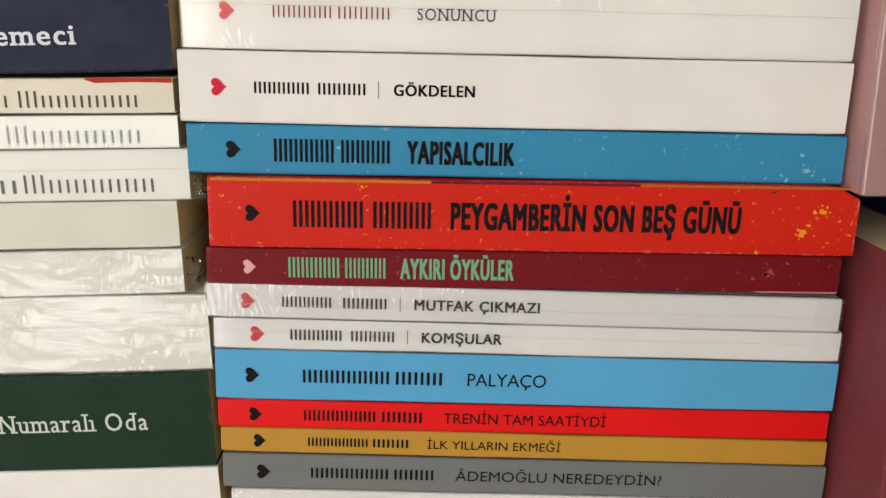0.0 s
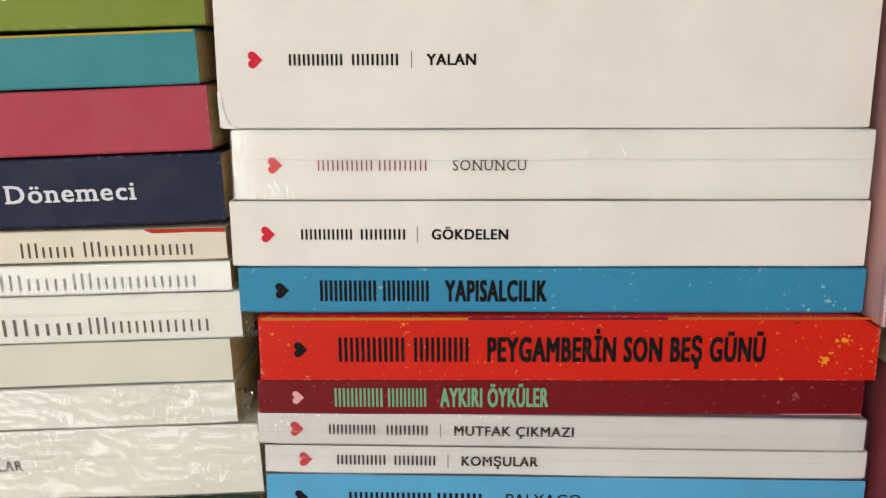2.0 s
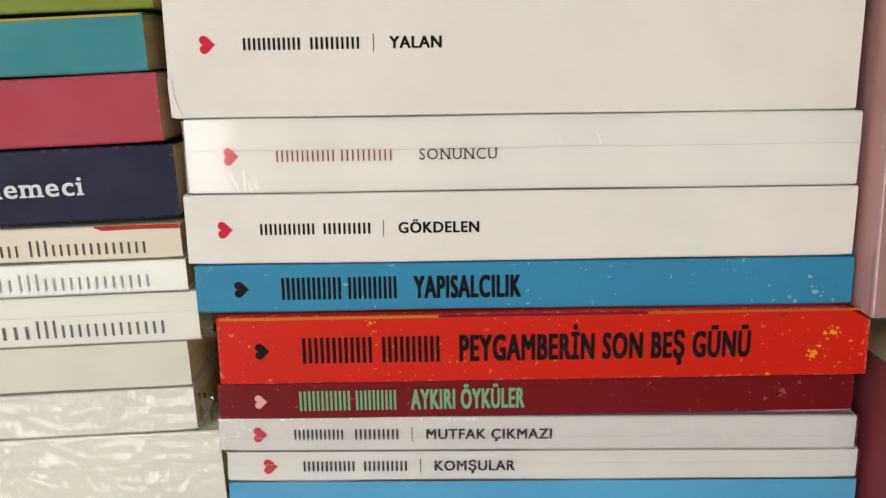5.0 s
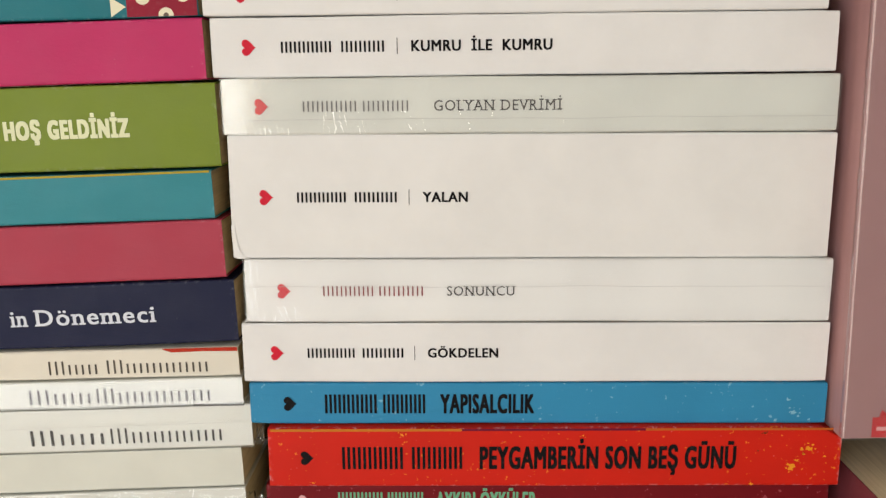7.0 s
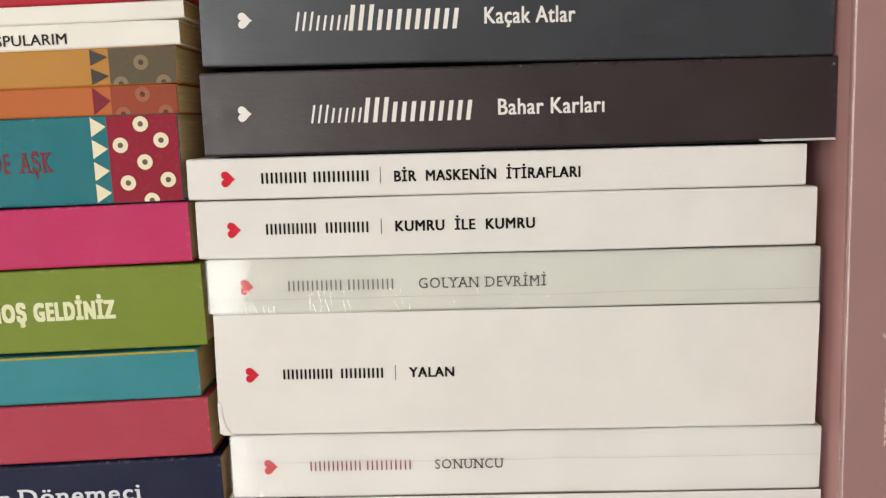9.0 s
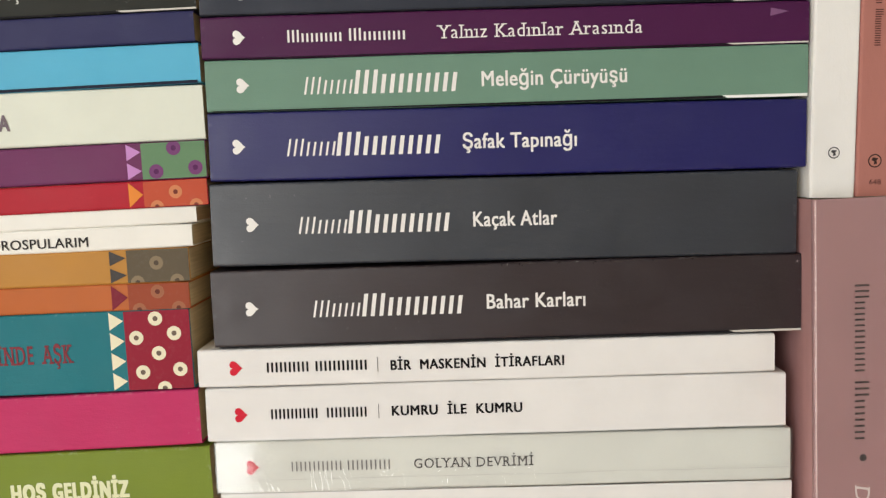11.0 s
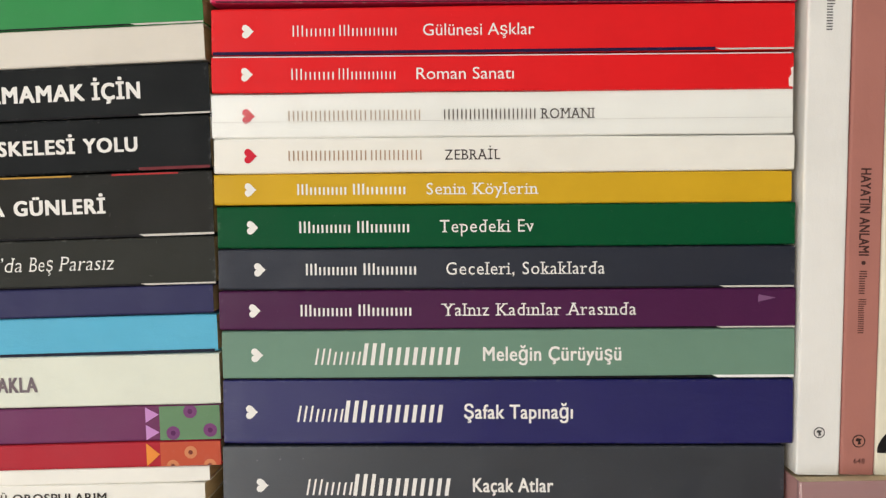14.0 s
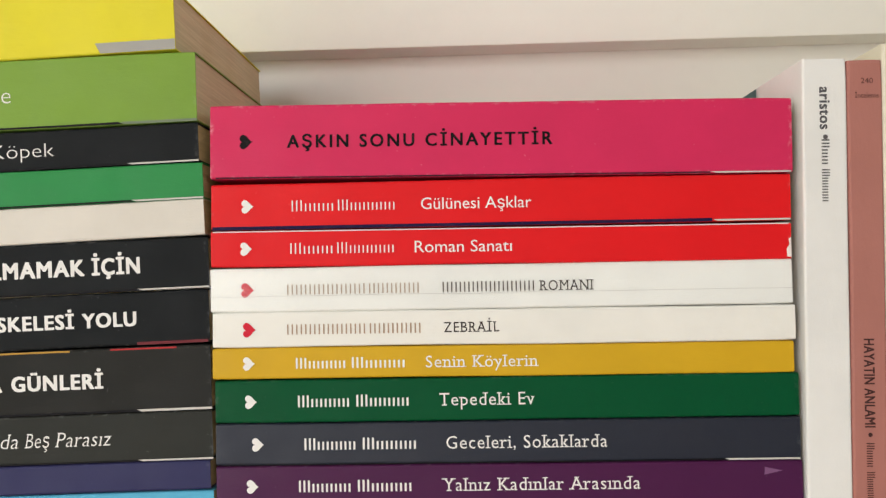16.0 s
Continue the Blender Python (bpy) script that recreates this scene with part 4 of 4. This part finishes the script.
b = side(-103.3, 1355.0, 13.6, 1.7, cover_mat("black_cover", (42, 44, 45)), "black paperback with thin white title")
put(b, "Köpek", -175.5, -153.6, -103.3, 4.8, WHITE, None, 0.0, 0.0, 0.0, -0.014)
pale_strip(b, 171, 196, 0.6)
b = side(-103.8, 1368.9, 24.4, 1.3, cover_mat("lime_cover", (128, 162, 68), 0.42), "lime green paperback with white title", W=0.112)
put(b, "re", -175.1, -168.6, -103.8, 5.8, WHITE, None, 0.0, 0.0, 0.0, -0.014)
pale_strip(b, 169, 196, 0.9, (120, 132, 110))
b = side(-111.0, 1394.0, 22.0, 2.0, cover_mat("lemon_cover", (228, 216, 58), 0.42), "lemon yellow paperback on top of a pile", W=0.125)
pale_strip(b, 168, 196, 3.6, (168, 166, 160), False)


def film_tail(root, x, z, seed, size=7.0):
    """A crumpled loose end of film sticking out past a spine."""
    bm = bmesh.new()
    n = 12
    rows = []
    for i in range(n + 1):
        row = []
        for j in range(n + 1):
            u, v = i / n, j / n
            w = noise.noise(Vector((u * 3.1, v * 3.3, seed))) + 0.6 * noise.noise(Vector((u * 8, v * 7, seed * 2.0)))
            row.append(bm.verts.new((x / 1000 + u * size * 0.001 * (0.7 + 0.4 * noise.noise(Vector((v * 4, seed, 0)))), 0.004 + 0.0035 * w - 0.003 * u, z / 1000 + (v - 0.5) * size * 0.0013 * (1 - 0.3 * u) + 0.0015 * w)))
        rows.append(row)
    for a, c in zip(rows, rows[1:]):
        for k in range(n):
            bm.faces.new((a[k], c[k], c[k + 1], a[k + 1]))
    ob = part("film_tail", bm, FILM, root, "crumpled loose end of clear film", smooth=True)
    ob.visible_shadow = False


film_tail(FLAP_BOOK, 195.5, 6.0, 3.3, 8.0)
film_tail(FLAP_BOOK_TWO, 195.5, 3.0, 5.1, 6.0)

# ---- the standing books ----
STANDING = "standing books"
b = book(upright(107.5, 975.5, 0, -29), 0.189, 0.0275, cover_mat("wine_linen_cover", (122, 62, 68), 0.5, linen=True), "wine red book standing on the shelf", 0.13, PAGES, STANDING)
b = book(upright(135.4, 991.8, 0, -4), 0.2055, 0.021, cover_mat("dark_blue_cover", (36, 38, 84), 0.45), "dark blue book standing on the shelf", 0.13, PAGES, STANDING)

mauve = book(upright(96.1, 1186.4, -0.9, -9.5), 0.1948, 0.036, cover_mat("mauve_linen_cover", (180, 138, 137), 0.36, linen=True), "thick mauve pink book in plastic wrap standing upright", 0.13, PAGES, STANDING)
word_bars(mauve, ((27.7, 56.1, 8), (59.3, 78.6, 5)), 4.6, (58, 42, 40), 15.2, 0.36, 0.7)
printed("dot", print_bm([disc(0.0848, 0.0156, 0.0012)]), ink((58, 42, 40)), mauve)
lettering(mauve, "Dışa", 93.8, 109.6, 4.8, (232, 220, 214), 15.4, 0.0, 0.15, serif=0.06)
lettering(mauve, "Yolculuk", 112.6, 139.7, 4.8, (232, 220, 214), 15.4, 0.0, 0.15, serif=0.06)
wrap(mauve, 0.12, 21)
# glossy highlight of the rounded corner, painted as a thin pale strip
strip = [(0.0003 + 0.1942 * k / 40, 0.0007 + 0.0002 * noise.noise(Vector((k * 0.7, 3.3, 0)))) for k in range(41)]
printed("rubbed_edge", print_bm([[(x, 0.0003) for x, z in strip] + strip[::-1]]), ink((232, 206, 202)), mauve, "pale strip painted as the edge highlight")
printed("emblem", print_bm([rect(0.1875, 0.1945, 0.0095, 0.0235), rect(0.1862, 0.1876, 0.0118, 0.0212), [(0.1864, 0.0118), (0.1864, 0.0140), (0.1848, 0.0124)], [(0.1864, 0.0212), (0.1864, 0.0190), (0.1848, 0.0206)]]), ink((206, 46, 52)), mauve, "red printed emblem")
bm = print_bm([rect(0.1908, 0.1921, 0.0110, 0.0220)])
for v in bm.verts:
    v.co.y -= 0.00005
printed("emblem_bar", bm, ink((228, 176, 174)), mauve)

ari = book(upright(101.4, 1383.8, 1.05, -2), 0.1972, 0.0147, cover_mat("cool_white_cover", (236, 235, 231), 0.4, 0.3, grime=0.05), "white book standing on top of a mauve one", 0.13, PAGES, STANDING)
lettering(ari, "aristos", 9.4, 23.7, 3.6, (92, 90, 92), 7.4, 0.04)
printed("dot", print_bm([disc(0.0262, 0.0074, 0.0008)]), ink((92, 90, 92)), ari)
word_bars(ari, ((27.0, 35.3, 4), (37.0, 47.7, 6)), 2.6, (100, 98, 98), 7.4, 0.45, 0.75)


def seal(k, x, z, r, tone, ground):
    """Small round printer's mark: a ring with a dark curl."""
    for rad, c, off in ((r, tone, 0.0), (r * 0.82, ground, 0.00004)):
        bm = print_bm([disc(x / 1000, z / 1000, rad / 1000)])
        for v in bm.verts:
            v.co.y -= off
        printed("printers_mark", bm, ink(c), k)
    bm = print_bm([[(x / 1000 + px * r / 1000, z / 1000 + pz * r / 1000) for px, pz in ((-0.5, -0.3), (-0.1, -0.55), (0.1, -0.1), (0.55, -0.2), (0.45, 0.35), (0.0, 0.2), (-0.35, 0.5))]])
    for v in bm.verts:
        v.co.y -= 0.00008
    printed("printers_mark", bm, ink(tone), k)


bm = bmesh.new()
bm.faces.new([bm.verts.new(c) for c in ((0.0002, 0.046, -0.0002), (0.03, 0.046, -0.0002), (0.03, 0.11, -0.0002), (0.0002, 0.11, -0.0002))])
printed("cover_picture", bm, ink((74, 108, 108)), ari, "teal printed picture on the cover")
seal(ari, 182.6, 7.4, 1.9, (70, 68, 70), (222, 220, 216))
hay = book(upright(116.3, 1383.0, 1.05, -2), 0.1964, 0.0115, cover_mat("salmon_cover", (178, 121, 111), 0.42), "salmon pink book standing beside a white one", 0.13, PAGES, STANDING)
lettering(hay, "HAYATIN ANLAMI", 92.8, 122.0, 3.4, (72, 46, 44), 5.6, 0.035)
printed("dot", print_bm([disc(0.1244, 0.0056, 0.0007)]), ink((72, 46, 44)), hay)
word_bars(hay, ((127.1, 134.8, 5), (136.6, 148.1, 8)), 2.6, (84, 52, 48), 5.6, 0.45, 0.75)
seal(hay, 184.8, 5.8, 2.2, (52, 38, 36), (176, 120, 106))


def across(k, text, x, z0, z1, cap, tone):
    """Words set across a standing spine."""
    verts, faces = letters_bm(text)
    lo, hi = min(v.x for v in verts), max(v.x for v in verts)
    bm = bmesh.new()
    vs = [bm.verts.new((x / 1000 + cap / 2000 - v.y / CAP * cap / 1000, PRINT, (z0 + (v.x - lo) / (hi - lo) * (z1 - z0)) / 1000)) for v in verts]
    for f in faces:
        bm.faces.new([vs[n] for n in f])
    printed("small_print", bm, ink(tone), k)


across(hay, "648", 191.6, 4.2, 8.0, 1.7, (72, 46, 44))
across(hay, "240", 6.9, 4.4, 8.4, 1.8, (84, 54, 50))
across(hay, "İnceleme", 11.8, 2.4, 10.2, 1.7, (84, 54, 50))
cream_b = book(upright(128.0, 1388.3, 1.05, -2), 0.2018, 0.024, cover_mat("cream_cover", (234, 229, 208), 0.45, 0.3), "cream white book with red print standing upright", 0.13, PAGES, STANDING)
for x0, x1, z0, z1 in ((73.8, 75.6, 4.2, 6.2), (130.8, 131.9, 3.6, 4.7), (150.6, 151.6, 3.5, 4.5), (152.6, 153.6, 3.5, 4.5), (134, 150, 5.2, 6.4), (155, 162, 4.6, 5.8)):
    printed("red_print", print_bm([rect(x0 / 1000, x1 / 1000, z0 / 1000, z1 / 1000)]), ink((206, 44, 48)), cream_b)
arc = [(0.1945 - r * math.cos(t), 0.0092 - r * math.sin(t)) for r, turn in ((0.0090, 1), (0.0058, -1)) for t in [turn * radians(a) for a in range(-88, 89, 11)]]
printed("black_arc", print_bm([[(min(x, 0.2012), max(z, 0.0004)) for x, z in arc]]), ink((28, 26, 26)), cream_b, "black printed arc")
